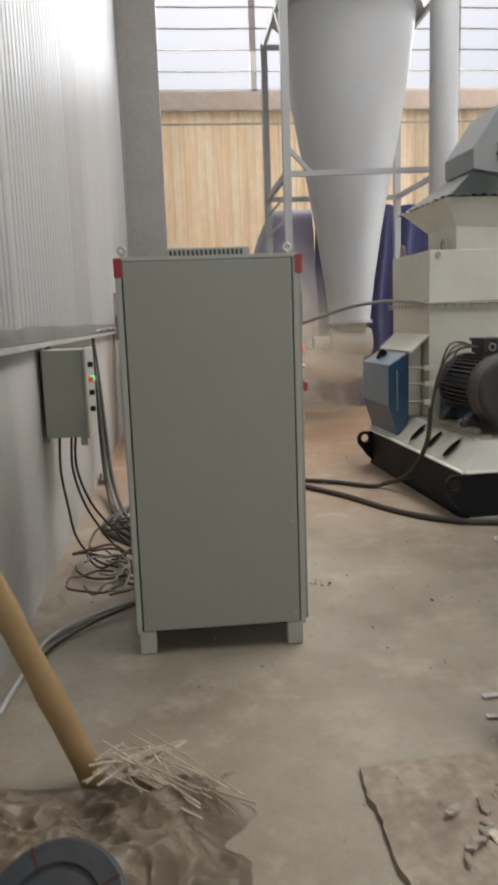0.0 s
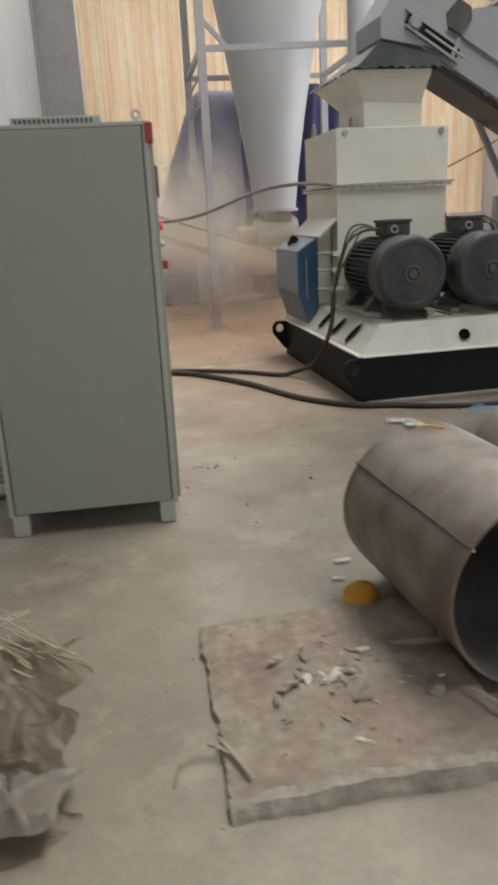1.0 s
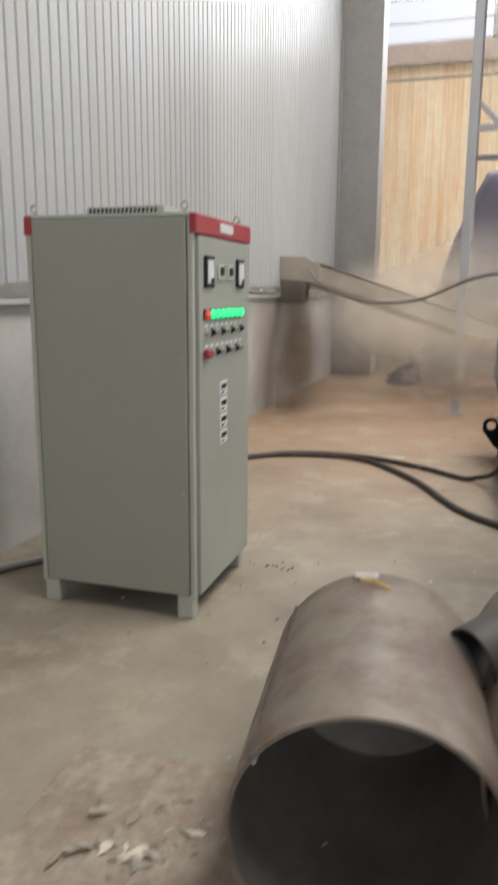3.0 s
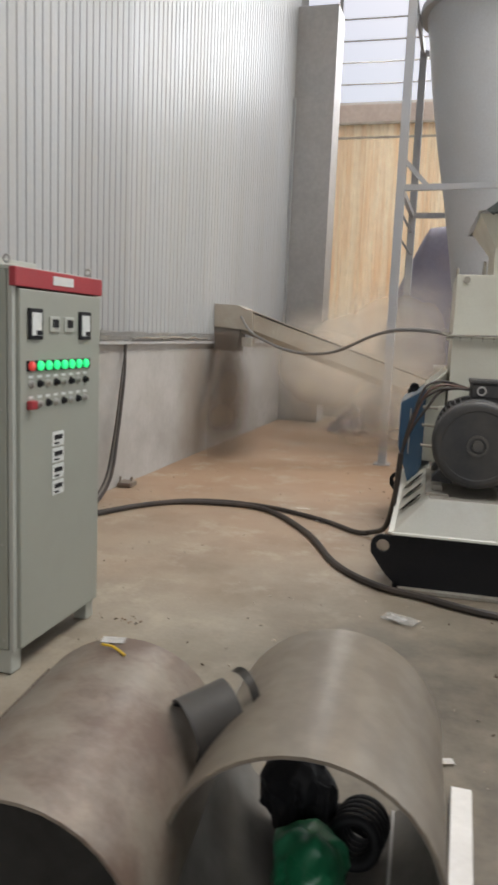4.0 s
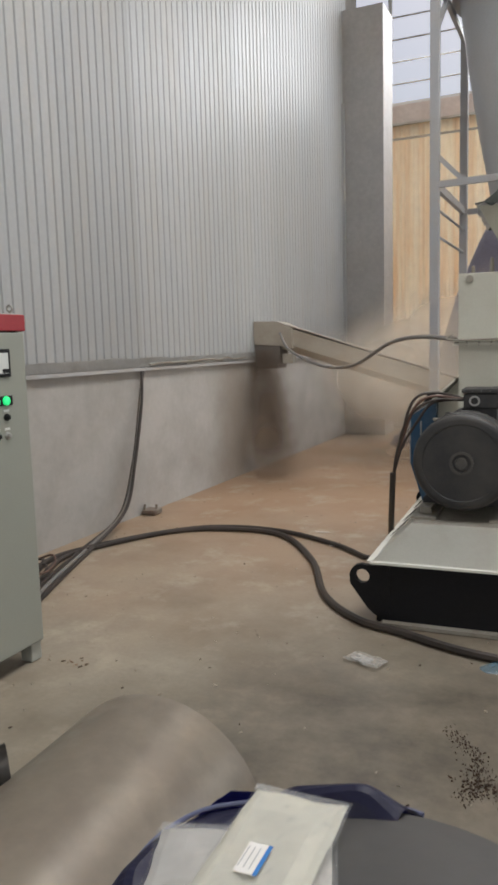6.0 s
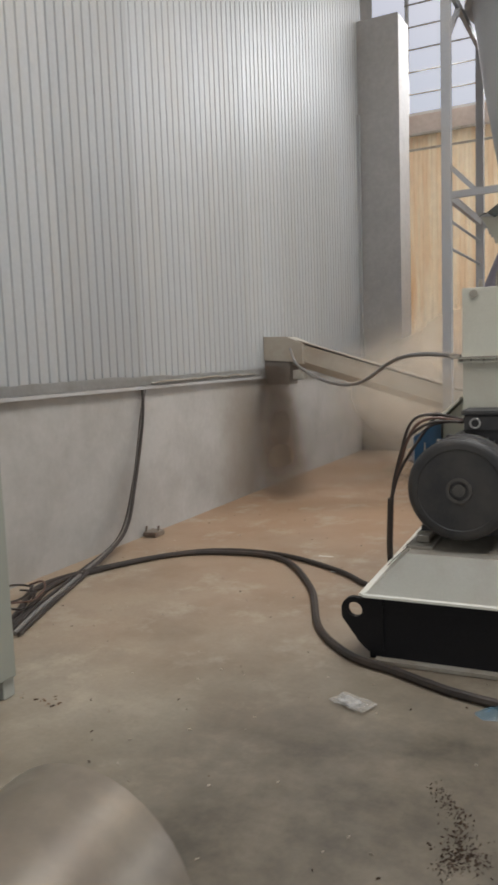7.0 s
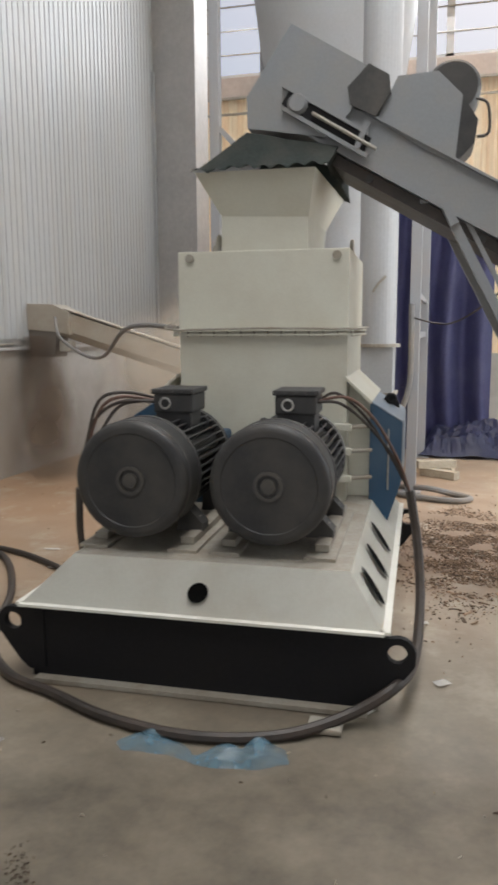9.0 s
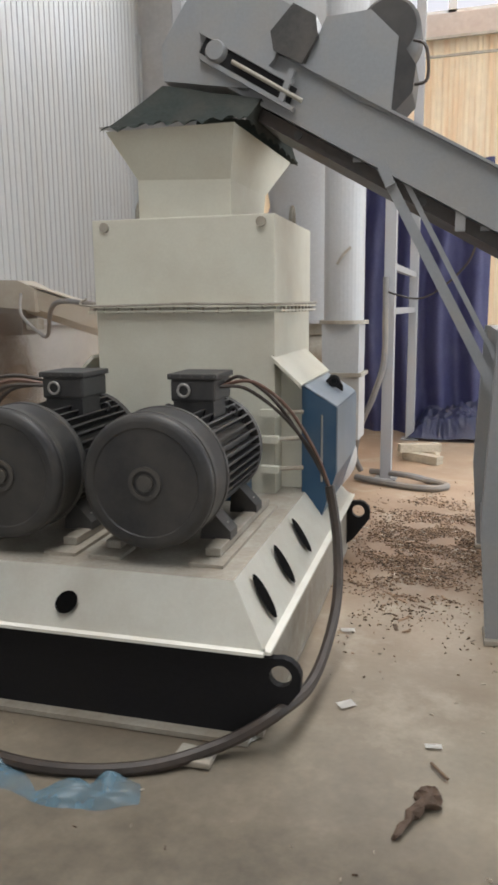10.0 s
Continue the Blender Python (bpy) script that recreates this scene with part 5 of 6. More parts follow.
def hose_and_bags():
    bm = bmesh.new()
    bmesh.ops.create_icosphere(bm, subdivisions=4, radius=1.0, matrix=Matrix.LocRotScale((0.82, 2.66, 0.175), None, (0.115, 0.10, 0.15)))
    solo("black_cloth", crumple(crumple(bm, 0.05, 6, 1), 0.02, 22, 2), M_BLACK, "crumpled black cloth bundle inside the pipe", "cloth", smooth=False)
    ring = thing("rubber_hose", 1.03, 2.62, 0.1, "short black corrugated hose lying in the pipe", "hose")
    for k in range(5):
        c = Vector((1.0 + 0.004 * k, 2.58 + 0.022 * k, 0.135 + 0.001 * k))
        pts = [c + Vector((0.062 * math.cos(a), 0.014 * math.sin(a), 0.062 * math.sin(a))) for a in [2 * math.pi * i / 26 for i in range(27)]]
        part("coil", rod(bmesh.new(), pts, 0.019, 10), M_BLACK, ring, smooth=True)
    part("hose_tail", rod(bmesh.new(), bent([(1.04, 2.70, 0.11), (0.98, 2.74, 0.10), (0.90, 2.76, 0.07)], 6), 0.04, 12), M_BLACK, ring, smooth=True)
    bm = bmesh.new()
    bmesh.ops.create_icosphere(bm, subdivisions=4, radius=1.0, matrix=Matrix.LocRotScale((0.895, 2.44, 0.128), None, (0.10, 0.13, 0.118)))
    solo("plastic_bag", crumple(crumple(bm, 0.05, 7, 1), 0.018, 24, 2), M_GREEN, "crumpled green plastic bag in the pipe", "plastic bag", smooth=True)


hose_and_bags()


# ---- blue sack with grey sheet and sample bags ----
def blue_sack():
    SX, SY, SH = 1.668, 2.01, 0.86
    s = thing("blue_sack", SX, SY, 0, "tall blue woven sack with a dark folded rim", "sack")

    def wall_at(u, v):
        a = 2 * math.pi * u
        r = 0.285 / max(abs(math.cos(a)), abs(math.sin(a))) ** 0.45
        r *= 1.0 - 0.03 * v
        p = Vector((SX + r * math.cos(a), SY + r * math.sin(a), SH * v))
        return p + (0.014 * v + 0.006) * noise.noise_vector(p * 6)
    part("sack_body", thicken(sheet(56, 16, wall_at), 0.006), M_BLUE_BAG, s, smooth=True)
    part("filling", lathe(bmesh.new(), [(0.0, 0.70), (0.24, 0.70), (0.24, 0.80), (0.0, 0.82)], (SX, SY, 0), "z", 24), M_NAVY, s)

    def fold(u, v):
        a = math.radians(75 + 130 * u)
        r = 0.30 - 0.12 * v
        p = Vector((SX + r * math.cos(a), SY + r * math.sin(a), SH - 0.015 + 0.055 * math.sin(math.pi * v) * (1 + 0.5 * math.sin(u * 9)) - 0.02 * v))
        return p + 0.016 * noise.noise_vector(p * 9)
    part("folded_rim", thicken(sheet(40, 10, fold), 0.005), M_SACK_RIM, s, "dark folded rim")
    part("rim_hem", rod(bmesh.new(), [fold(i / 34, 0.0) + Vector((0, 0, 0.008)) for i in range(35)], 0.004, 6), M_HEM, s, "light sewn hem")

    def cover(u, v):
        a, r = 2 * math.pi * u, 0.33 * v
        x, y = r * math.cos(a), r * math.sin(a) * 0.92
        z = 0.052 - 0.30 * (x * x + y * y) - 0.75 * max(0, -y - 0.20) + 0.08 * x
        return Vector((SX + 0.05 + x, SY - 0.055 + y, SH - 0.012 + z + 0.006 * noise.noise(Vector((x * 7, y * 7, 0)))))
    g = sheet(44, 12, cover)
    bmesh.ops.remove_doubles(g, verts=g.verts, dist=0.0005)
    solo("grey_sheet", thicken(g, 0.006), M_GREY_SHEET, "dark grey rubber sheet covering the sack top", "sheet", smooth=True)

    def sample_bag(cx, cy, cz, w, h, turn, tilt, fill, label, band):
        b = thing("sample_bag", cx, cy, cz, label, "plastic bag", "sample bags")
        m = Matrix.Translation((cx, cy, cz)) @ Euler((radians(tilt), 0, radians(turn))).to_matrix().to_4x4()

        def skin(sgn, grow):
            def place(u, v):
                x, y = (u - 0.5) * w * grow, (v - 0.5) * h * grow
                e = max(0.0, min(u, 1 - u, v, 1 - v))
                z = sgn * 0.016 * min(1, e * 6) ** 0.6 + 0.004 * noise.noise(Vector((x * 22, y * 22, sgn)))
                return m @ Vector((x, y, z + 0.022))
            return place
        if fill is not None:
            part("contents", thicken(sheet(16, 22, skin(1, 0.94)), 0.02), fill, b)
        up = sheet(16, 22, skin(1.3, 1.0))
        part("film", thicken(up, 0.0015), M_BAG, b, "clear plastic film")
        st = [m @ Vector((x, h * 0.45, 0.03)) for x in (-w * 0.47, w * 0.47)]
        part("seal_strip", bar(bmesh.new(), st[0], st[1], 0.012, 0.004), M_BAG, b)
        if band:
            L = boxed(-0.020, 0.012, -0.02, 0.04, 0.0435, 0.0441)
            L.transform(m)
            lab = part("paper_label", L, M_PAPER, b, "white printed label")
            S = boxed(0.007, 0.013, -0.02, 0.04, 0.0441, 0.0446)
            S.transform(m)
            part("blue_stripe", S, M_LABEL_BLUE, lab, "blue stripe")
            for k in range(3):
                T = boxed(-0.018 + 0.008 * k, -0.0165 + 0.008 * k, -0.01, 0.031, 0.0441, 0.0446)
                T.transform(m)
                part("print_bar", T, M_STEEL_PAINT, lab)
        return b
    sample_bag(1.552, 2.02, 0.88, 0.27, 0.16, 18, 0, M_PAPER, "clear zip bag with folded white paper", False)
    sample_bag(1.594, 1.975, 0.908, 0.155, 0.40, 1, 0, M_BAG_FILL, "clear bag of cream granules with a blue-edged label", True)


M_HEM = material("pale_hem_thread", (0.12, 0.13, 0.22), 0.7, 0, 0.1, 40, 6)
M_LABEL_BLUE = material("label_blue", (0.03, 0.18, 0.5), 0.5, 0, 0.03, 40, 6)
blue_sack()


# ---- the raised slab and its litter ----
def slab():
    s = thing("concrete_slab", -0.25, 1.9, 0, "rough raised concrete slab with a broken pale front edge", "concrete slab")

    def top(u, v):
        x, y = -0.635 + 0.79 * u, 1.47 + 0.87 * v
        z = 0.016 + 0.022 * min(1, u * 2) + 0.010 * noise.noise(Vector((x * 5, y * 5, 2))) * min(1, u * 3) + 0.006 * noise.noise(Vector((x * 17, y * 17, 2)))
        if min(u, v, 1 - v) < 0.001:
            x += 0.03 * noise.noise(Vector((y * 7, 1, 0))) + 0.012 * noise.noise(Vector((y * 25, 1, 0)))
            y += 0.012 * noise.noise(Vector((x * 9, 4, 0)))
        return Vector((x, y, z))
    bm = sheet(48, 44, top)
    rim = [e for e in bm.edges if e.is_boundary]
    ext = bmesh.ops.extrude_edge_only(bm, edges=rim)["geom"]
    for v in [g for g in ext if isinstance(g, bmesh.types.BMVert)]:
        v.co.z = -0.005
    bmesh.ops.recalc_face_normals(bm, faces=bm.faces)
    part("slab_body", bm, M_SLAB, s, smooth=False)

    def lip(u, v):
        x = -0.64 + 0.78 * u
        w = min(1, v / 0.4)
        y = 1.445 + 0.02 * w + (0.04 + 0.06 * abs(noise.noise(Vector((x * 5, 0, 2))))) * max(0, v - 0.4) / 0.6 + 0.016 * noise.noise(Vector((x * 6, 0.3, 0))) + 0.006 * noise.noise(Vector((x * 23, 0.3, 0)))
        z = 0.002 + (0.026 + 0.018 * min(1, u * 2) + 0.012 * noise.noise(Vector((x * 7, 0, 8)))) * w * (1 if v < 0.95 else 0.6) + 0.006 * noise.noise(Vector((x * 18, y * 18, 5)))
        return Vector((x, y, z if v > 0.01 else -0.004))
    part("broken_edge", sheet(90, 10, lip), M_SLAB_EDGE, s, "pale chipped front edge")
    rnd = random.Random(31)
    for k in range(34):
        x, y = -0.29 + rnd.gauss(0, 0.10) + 0.05 * (k % 3), 1.88 + rnd.gauss(0, 0.13)
        r = rnd.uniform(0.006, 0.024)
        bm = bmesh.new()
        bmesh.ops.create_icosphere(bm, subdivisions=2, radius=r, matrix=Matrix.LocRotScale((x, y, 0.036 + r * 0.2), Euler((rnd.uniform(-0.3, 0.3), 0, rnd.uniform(0, 3))), (1.9, 0.8, 0.45)))
        part("mortar_lump", crumple(bm, r * 0.6, 45, k * 1.3), (M_SLAB, M_SLAB_EDGE, M_SLAB_EDGE, M_PALE_WOOD)[k % 4], s)


slab()


def strip_of(points, w, mat, name, label, category, group=""):
    pts = bent(points, 6)
    bm = bmesh.new()
    fr = frames_along(pts)
    vs = []
    for i, (p, sd, u) in enumerate(fr):
        k = math.sin(math.pi * (i + 0.6) / (len(fr) + 0.2)) ** 0.5
        vs.append((bm.verts.new(p - sd * w * k / 2), bm.verts.new(p + sd * w * k / 2 + Vector((0, 0, w * 0.2)))))
    for a, b in zip(vs, vs[1:]):
        bm.faces.new((a[0], a[1], b[1], b[0]))
    return solo(name, thicken(bm, 0.003), mat, label, category, group)


strip_of([(-0.77, 1.60, 0.004), (-0.74, 1.68, 0.02), (-0.66, 1.70, 0.03), (-0.62, 1.66, 0.028)], 0.017, M_PALE_WOOD, "wood_strip", "pale curled wood strip by the slab corner", "wood strip", "wood strips")
strip_of([(-0.64, 1.74, 0.025), (-0.60, 1.64, 0.032), (-0.57, 1.55, 0.035)], 0.016, M_PALE_WOOD, "wood_strip", "pale split wood strip on the slab corner", "wood strip", "wood strips")
strip_of([(-0.04, 2.02, 0.06), (0.06, 2.0, 0.065), (0.17, 2.0, 0.06)], 0.05, M_PALE_WOOD, "wood_strip", "pale bark strip on the slab by the pipe", "wood strip", "wood strips")
strip_of([(0.11, 1.76, 0.06), (0.16, 1.64, 0.07), (0.25, 1.55, 0.06), (0.29, 1.46, 0.02)], 0.02, M_PALE_WOOD, "wood_strip", "long pale bark strip beside the film", "wood strip", "wood strips")

bm = bmesh.new()
bmesh.ops.create_icosphere(bm, subdivisions=3, radius=0.062, matrix=Matrix.LocRotScale((-0.03, 2.37, 0.05), None, (1.15, 0.95, 0.9)))
solo("orange_sponge", crumple(bm, 0.012, 18, 5), M_ORANGE, "crushed orange sponge lying by the pipe", "sponge")


def film_heap():
    def place(u, v):
        x, y = 0.22 + 0.42 * u, 1.30 + 0.48 * v
        e = min(1, 5 * min(u, 1 - u, v, 1 - v))
        z = 0.008 + e * (0.03 + 0.11 * abs(noise.noise(Vector((x * 9, y * 9, 0)))) + 0.05 * abs(noise.noise(Vector((x * 27, y * 27, 4)))))
        return Vector((x, y, z)) + 0.06 * noise.noise_vector(Vector((x * 6, y * 6, 9)))
    solo("plastic_film", sheet(56, 56, place), M_FILM, "crumpled clear plastic film on the floor", "plastic film", smooth=False)


film_heap()


M_WRAP = material("pale_wrapping_film", (0.46, 0.405, 0.33), 0.3, 0, 0.08, 20, 5, (0.4, 0.34, 0.27), 0.5, 0.05)
M_DULL_RED = material("dull_red_plastic", (0.075, 0.012, 0.012), 0.6, 0, 0.1, 40, 6)


# ---- straw heap, reel and pole by the wall ----
def straw_corner():
    def heap(u, v):
        x, y = -1.98 + (1.0 + 0.09 * noise.noise(Vector((v * 9, 0, 4)))) * u, 1.35 + 1.15 * v
        e = min(1, 3.2 * min(u + 0.3, 1 - u, v, 1 - v))
        n1 = noise.noise(Vector((x * 3.5, y * 3.5, 2)))
        z = -0.045 + e * (0.13 + 0.07 * n1 + 0.075 * (0.5 - abs(noise.noise(Vector((x * 5, y * 5 + x, 1))))) + 0.06 * (0.5 - abs(noise.noise(Vector((x * 12, y * 14, 1))))) + 0.008 * noise.noise(Vector((x * 30, y * 30, 1))))
        return Vector((x, y, z)) + e * 0.02 * noise.noise_vector(Vector((x * 9, y * 9, 3)))
    solo("plastic_wrap", thicken(sheet(110, 130, heap), 0.004), M_SCRAP, "dusty crumpled brown plastic wrap heaped by the wall", "plastic wrap", smooth=False)
    rnd = random.Random(4)
    st = thing("straw_bunch", -1.25, 2.28, 0.05, "bunch of pale dry straws on the scrap heap", "straw")
    for k in range(46):
        far = k < 18
        cx, cy = (-1.27, 2.23) if far else (-1.39, 2.33)
        a = radians(-42 + rnd.uniform(-9, 9)) if far else radians(rnd.uniform(-80, 60))
        L = rnd.uniform(0.22, 0.46) if far else rnd.uniform(0.10, 0.26)
        c = Vector((cx + rnd.uniform(-0.09, 0.10), cy + rnd.uniform(-0.06, 0.06), 0.105 + rnd.uniform(-0.02, 0.05)))
        d = Vector((math.cos(a), math.sin(a), rnd.uniform(-0.15, 0.05))) * L / 2
        part("straw", rod(bmesh.new(), [c - d, c + Vector((0, 0, 0.006)), c + d], rnd.uniform(0.002, 0.004), 5), M_STRAW, st)
    # dark plastic reel with a red core, lying on the heap
    r = thing("cable_reel", -1.52, 1.69, 0.1, "dark grey plastic reel with red core", "reel")
    m = Matrix.Translation((-1.53, 1.67, 0.125)) @ Euler((radians(28), radians(-6), 0)).to_matrix().to_4x4()
    prof = [(0.052, 0.0), (0.165, 0.0), (0.18, 0.012), (0.18, 0.045), (0.168, 0.058), (0.118, 0.058), (0.112, 0.048), (0.104, 0.048), (0.10, 0.056), (0.056, 0.056)]
    bm = lathe(bmesh.new(), prof, (0, 0, 0), "z", 40, close=True)
    bm.transform(m)
    part("flange", bm, M_REEL, r, smooth=False)
    bm = lathe(bmesh.new(), [(0.0, 0.004), (0.05, 0.004), (0.05, 0.018), (0.0, 0.012)], (0, 0, 0), "z", 20)
    bm.transform(m)
    part("core", bm, M_DULL_RED, r, "red core")
    for k in range(4):
        a = radians(20 + 90 * k)
        bm = bar(bmesh.new(), (0.115 * math.cos(a), 0.115 * math.sin(a), 0.0585), (0.172 * math.cos(a), 0.172 * math.sin(a), 0.0585), 0.006, 0.004)
        bm.transform(m)
        part("red_line", bm, M_DULL_RED, r, "red line")
    solo("strap", rod(bmesh.new(), bent([(-1.82, 1.88, 0.22), (-1.68, 1.66, 0.23), (-1.56, 1.48, 0.20), (-1.46, 1.36, 0.12)], 6), 0.008, 6), M_YELLOW, "yellow plastic strap over the scrap heap", "strap")
    pole = bmesh.new()
    a, b = Vector((-1.53, 2.40, 0.02)), Vector((-1.955, 2.43, 1.08))
    line = [a.lerp(b, i / 14) for i in range(15)]
    rod(pole, line, 0.043, 16, [0.043 + (0.004 if i % 4 == 0 else 0) for i in range(15)])
    solo("wooden_pole", pole, M_WOOD, "yellow wooden pole leaning on the wall", "pole", smooth=True)

    def wrap(u, v):
        x, y = -1.50 + 0.46 * u, 1.45 + 0.20 * v
        e = min(1, 5 * min(u, 1 - u, v, 1 - v))
        z = 0.07 + e * (0.045 + 0.07 * abs(noise.noise(Vector((x * 8, y * 8, 3)))) + 0.02 * noise.noise(Vector((x * 25, y * 25, 3))))
        return Vector((x, y, z)) + 0.07 * noise.noise_vector(Vector((x * 7, y * 7, 2)))
    solo("pale_wrapping", thicken(sheet(50, 24, wrap), 0.002), M_WRAP, "pale crumpled wrapping on the brown plastic", "wrapping", smooth=False)


straw_corner()


# ---- wall control box and cables ----
def control_box():
    x0, x1, y0, y1, z0, z1 = -2.02, -1.745, 4.58, 4.96, 0.86, 1.385
    c = thing("control_box", -1.85, 4.6, z0, "grey steel control box fixed to the wall", "control box")
    body = part("body", boxed(x0 + 0.03, x1, y0, y1, z0, z1, bevel=0.006), M_CABINET, c)
    part("lid", boxed(x1 - 0.002, x1 + 0.015, y0 - 0.008, y1 + 0.008, z0 - 0.006, z1 + 0.006, bevel=0.005), M_CAB_EDGE, c)
    for y in (y0 + 0.03, y1 - 0.06):
        for z in (z0 - 0.03, z1):
            part("wall_bracket", boxed(x0, x0 + 0.04, y, y + 0.03, z, z + 0.03), M_CABINET, c)
    part("bottom_tab", boxed(x1 - 0.045, x1 - 0.005, y0, y0 + 0.05, z0 - 0.05, z0), M_CABINET, body)
    for k, (z, mt) in enumerate(((1.29, M_BLACK), (1.20, M_LED_RED), (1.20, M_LED_GREEN), (1.12, M_BLACK), (1.02, M_BLACK))):
        part("button", lathe(bmesh.new(), [(0.0, 0.0), (0.016, 0.0), (0.016, 0.03), (0.0, 0.034)], (x1 + 0.013, y0 + 0.10 + 0.08 * (k == 2), z), "x", 12), mt, c)


control_box()


def cable(points, r, name, label, mat=None, n=8, seg=8):
    return solo(name, rod(bmesh.new(), bent(points, n), r, seg), mat or M_RUBBER, label, "cable", "cables", smooth=True)


F = 0.018
M_HOSE = material("grey_hose_rubber", (0.20, 0.19, 0.185), 0.6, 0, 0.1, 30, 4, DUST, 0.4, 0.05)
cable([(-1.30, 4.25, 0.12), (-1.45, 4.9, F), (-1.78, 5.5, F), (-1.72, 5.97, F), (-1.353, 6.65, F), (-0.937, 6.89, F), (-0.39, 6.86, F), (0.11, 6.25, F), (0.455, 5.54, F), (0.773, 5.20, F), (1.06, 5.09, F)] + at_mill((1.33, 4.86, F), (1.70, 4.80, F), (2.03, 4.88, F), (2.27, 5.03, 0.05), (2.45, 5.13, 0.14), (2.52, 5.45, 0.12), (2.54, 5.85, 0.24), (2.52, 6.02, 0.48), (2.475, 6.06, 0.74)), 0.024, "power_cable", "thick black power cable looping round the mill skid")
cable([(-1.2, 4.22, 0.12), (-1.40, 4.9, F), (-1.72, 5.6, F), (-1.66, 6.05, F), (-1.32, 6.71, F), (-0.93, 6.97, F), (-0.4, 6.97, F), (0.15, 6.71, F), (0.465, 6.45, F)] + at_mill((0.60, 6.30, F + 0.02), (0.72, 6.05, 0.16), (0.78, 5.80, 0.45), (0.80, 5.76, 0.75)), 0.020, "power_cable", "thick black power cable rising to the near motor")
for k, (dx, dz, m) in enumerate(((0.0, 0.0, M_RUBBER), (0.03, 0.05, M_BROWN_WIRE), (0.05, -0.03, M_RUBBER), (0.02, 0.09, M_RUBBER))):
    cable(at_mill((0.80, 5.76, 0.72), (0.83 + dx * 0.4, 5.76, 0.90), (0.90 + dx, 5.75, 1.10 + dz), (1.04, 5.76 + 0.02 * k, 1.20 + dz * 0.5), (1.215, 5.82 + 0.03 * k, 1.20)), 0.009, "motor_lead", "thin dark motor lead arching to the terminal box", m)
for k, (dx, dz, m) in enumerate(((0.0, 0.0, M_RUBBER), (0.03, 0.03, M_BROWN_WIRE), (-0.02, 0.05, M_RUBBER))):
    cable(at_mill((2.03, 5.82 + 0.04 * k, 1.21), (2.14 + dx, 5.86, 1.20 + dz), (2.27 + dx, 5.96, 1.08 + dz), (2.40 + 0.5 * dx, 6.03, 0.90), (2.475, 6.06, 0.73)), 0.008, "motor_lead", "thin dark motor lead arching from the terminal box", m)
for k in range(3):
    cable([(-1.985, 7.33 - 0.02 * k, 1.45), (-1.965 + 0.01 * k, 7.2, 1.1), (-1.94 + 0.03 * k, 7.0 - 0.03 * k, 0.55), (-1.88 + 0.03 * k, 6.66, 0.13 + 0.02 * k), (-1.74 + 0.04 * k, 5.9, F), (-1.50 + 0.05 * k, 5.2, F), (-1.30 + 0.04 * k, 4.75, F)], 0.015, "wall_cable", "dark cable bundle hanging from the wall ledge", M_RUBBER if k != 1 else M_HOSE)
cable(at_mill((1.08, 6.59, 1.565), (0.80, 6.75, 1.59)) + [(0.45, 7.25, 1.60), (-0.1, 8.05, 1.40), (-0.7, 8.85, 1.38), (-1.3, 9.45, 1.55), (-1.6, 9.9, 1.76)], 0.016, "air_hose", "brown-grey hose strung from the mill to the screw head", M_HOSE)
cable(at_mill((1.06, 6.53, 1.60), (1.06, 6.515, 1.56), (1.6, 6.512, 1.566), (2.135, 6.515, 1.56), (2.155, 6.83, 1.565), (2.145, 7.53, 1.57)), 0.007, "flange_wire", "thin wire lying along the mill flange", M_DECK)
rnd = random.Random(9)
for k in range(3):
    y = 7.4 + 0.75 * k
    cable([(-1.955 + rnd.uniform(-0.01, 0.015), y + q * rnd.uniform(0.16, 0.26), LEDGE + rnd.uniform(0.012, 0.05)) for q in range(5)], 0.010, "ledge_cable", "loose cable lying on the wall ledge", M_DECK)
# cables of the control box, coiled behind the cabinet
for k, (x, y, s) in enumerate(((-1.92, 4.62, 0.05), (-1.85, 4.64, 0.16), (-1.83, 4.67, 0.21))):
    cable([(x, y, 0.88), (x - 0.01, y, 0.66), (x + s * 0.3, y + 0.02, 0.42), (x + s, y + 0.06, 0.20), (x + s + 0.12, y + 0.02, 0.06), (-1.56, 4.5 - 0.1 * k, 0.04), (-1.44, 4.2 - 0.05 * k, 0.08)], 0.008, "box_cable", "black cable hanging from the wall control box")
rnd = random.Random(11)
for k in range(11):
    c = Vector((-1.66 + rnd.uniform(-0.07, 0.09), 4.62 + rnd.uniform(-0.38, 0.42), 0))
    rx, ry, a0 = rnd.uniform(0.10, 0.25), rnd.uniform(0.16, 0.42), rnd.uniform(0, 6)
    pts = [c + Vector((max(-1.98, c.x + rx * math.cos(a0 + q)) - c.x, ry * math.sin(a0 + q), 0.012 + 0.010 * k + (0.02 + 0.012 * (k % 4)) * math.sin(2.3 * q + k) ** 2)) for q in [i * 0.55 for i in range(6 + k % 5)]]
    cable(pts, 0.0075, "coiled_cable", "dark cable coiled on the floor behind the cabinet", (M_RUBBER, M_BROWN_WIRE, M_HOSE)[k % 3], 4)
cable([(-1.45, 4.0, 0.03), (-1.70, 3.85, 0.015), (-1.88, 3.6, 0.012), (-1.93, 3.25, 0.012), (-1.96, 2.9, 0.012)], 0.012, "floor_cable", "grey cable lying along the foot of the wall", M_STEEL_PAINT)
cable([(-1.43, 3.95, 0.04), (-1.66, 3.78, 0.02), (-1.85, 3.5, 0.012), (-1.90, 3.2, 0.012)], 0.010, "floor_cable", "dark cable lying along the foot of the wall")
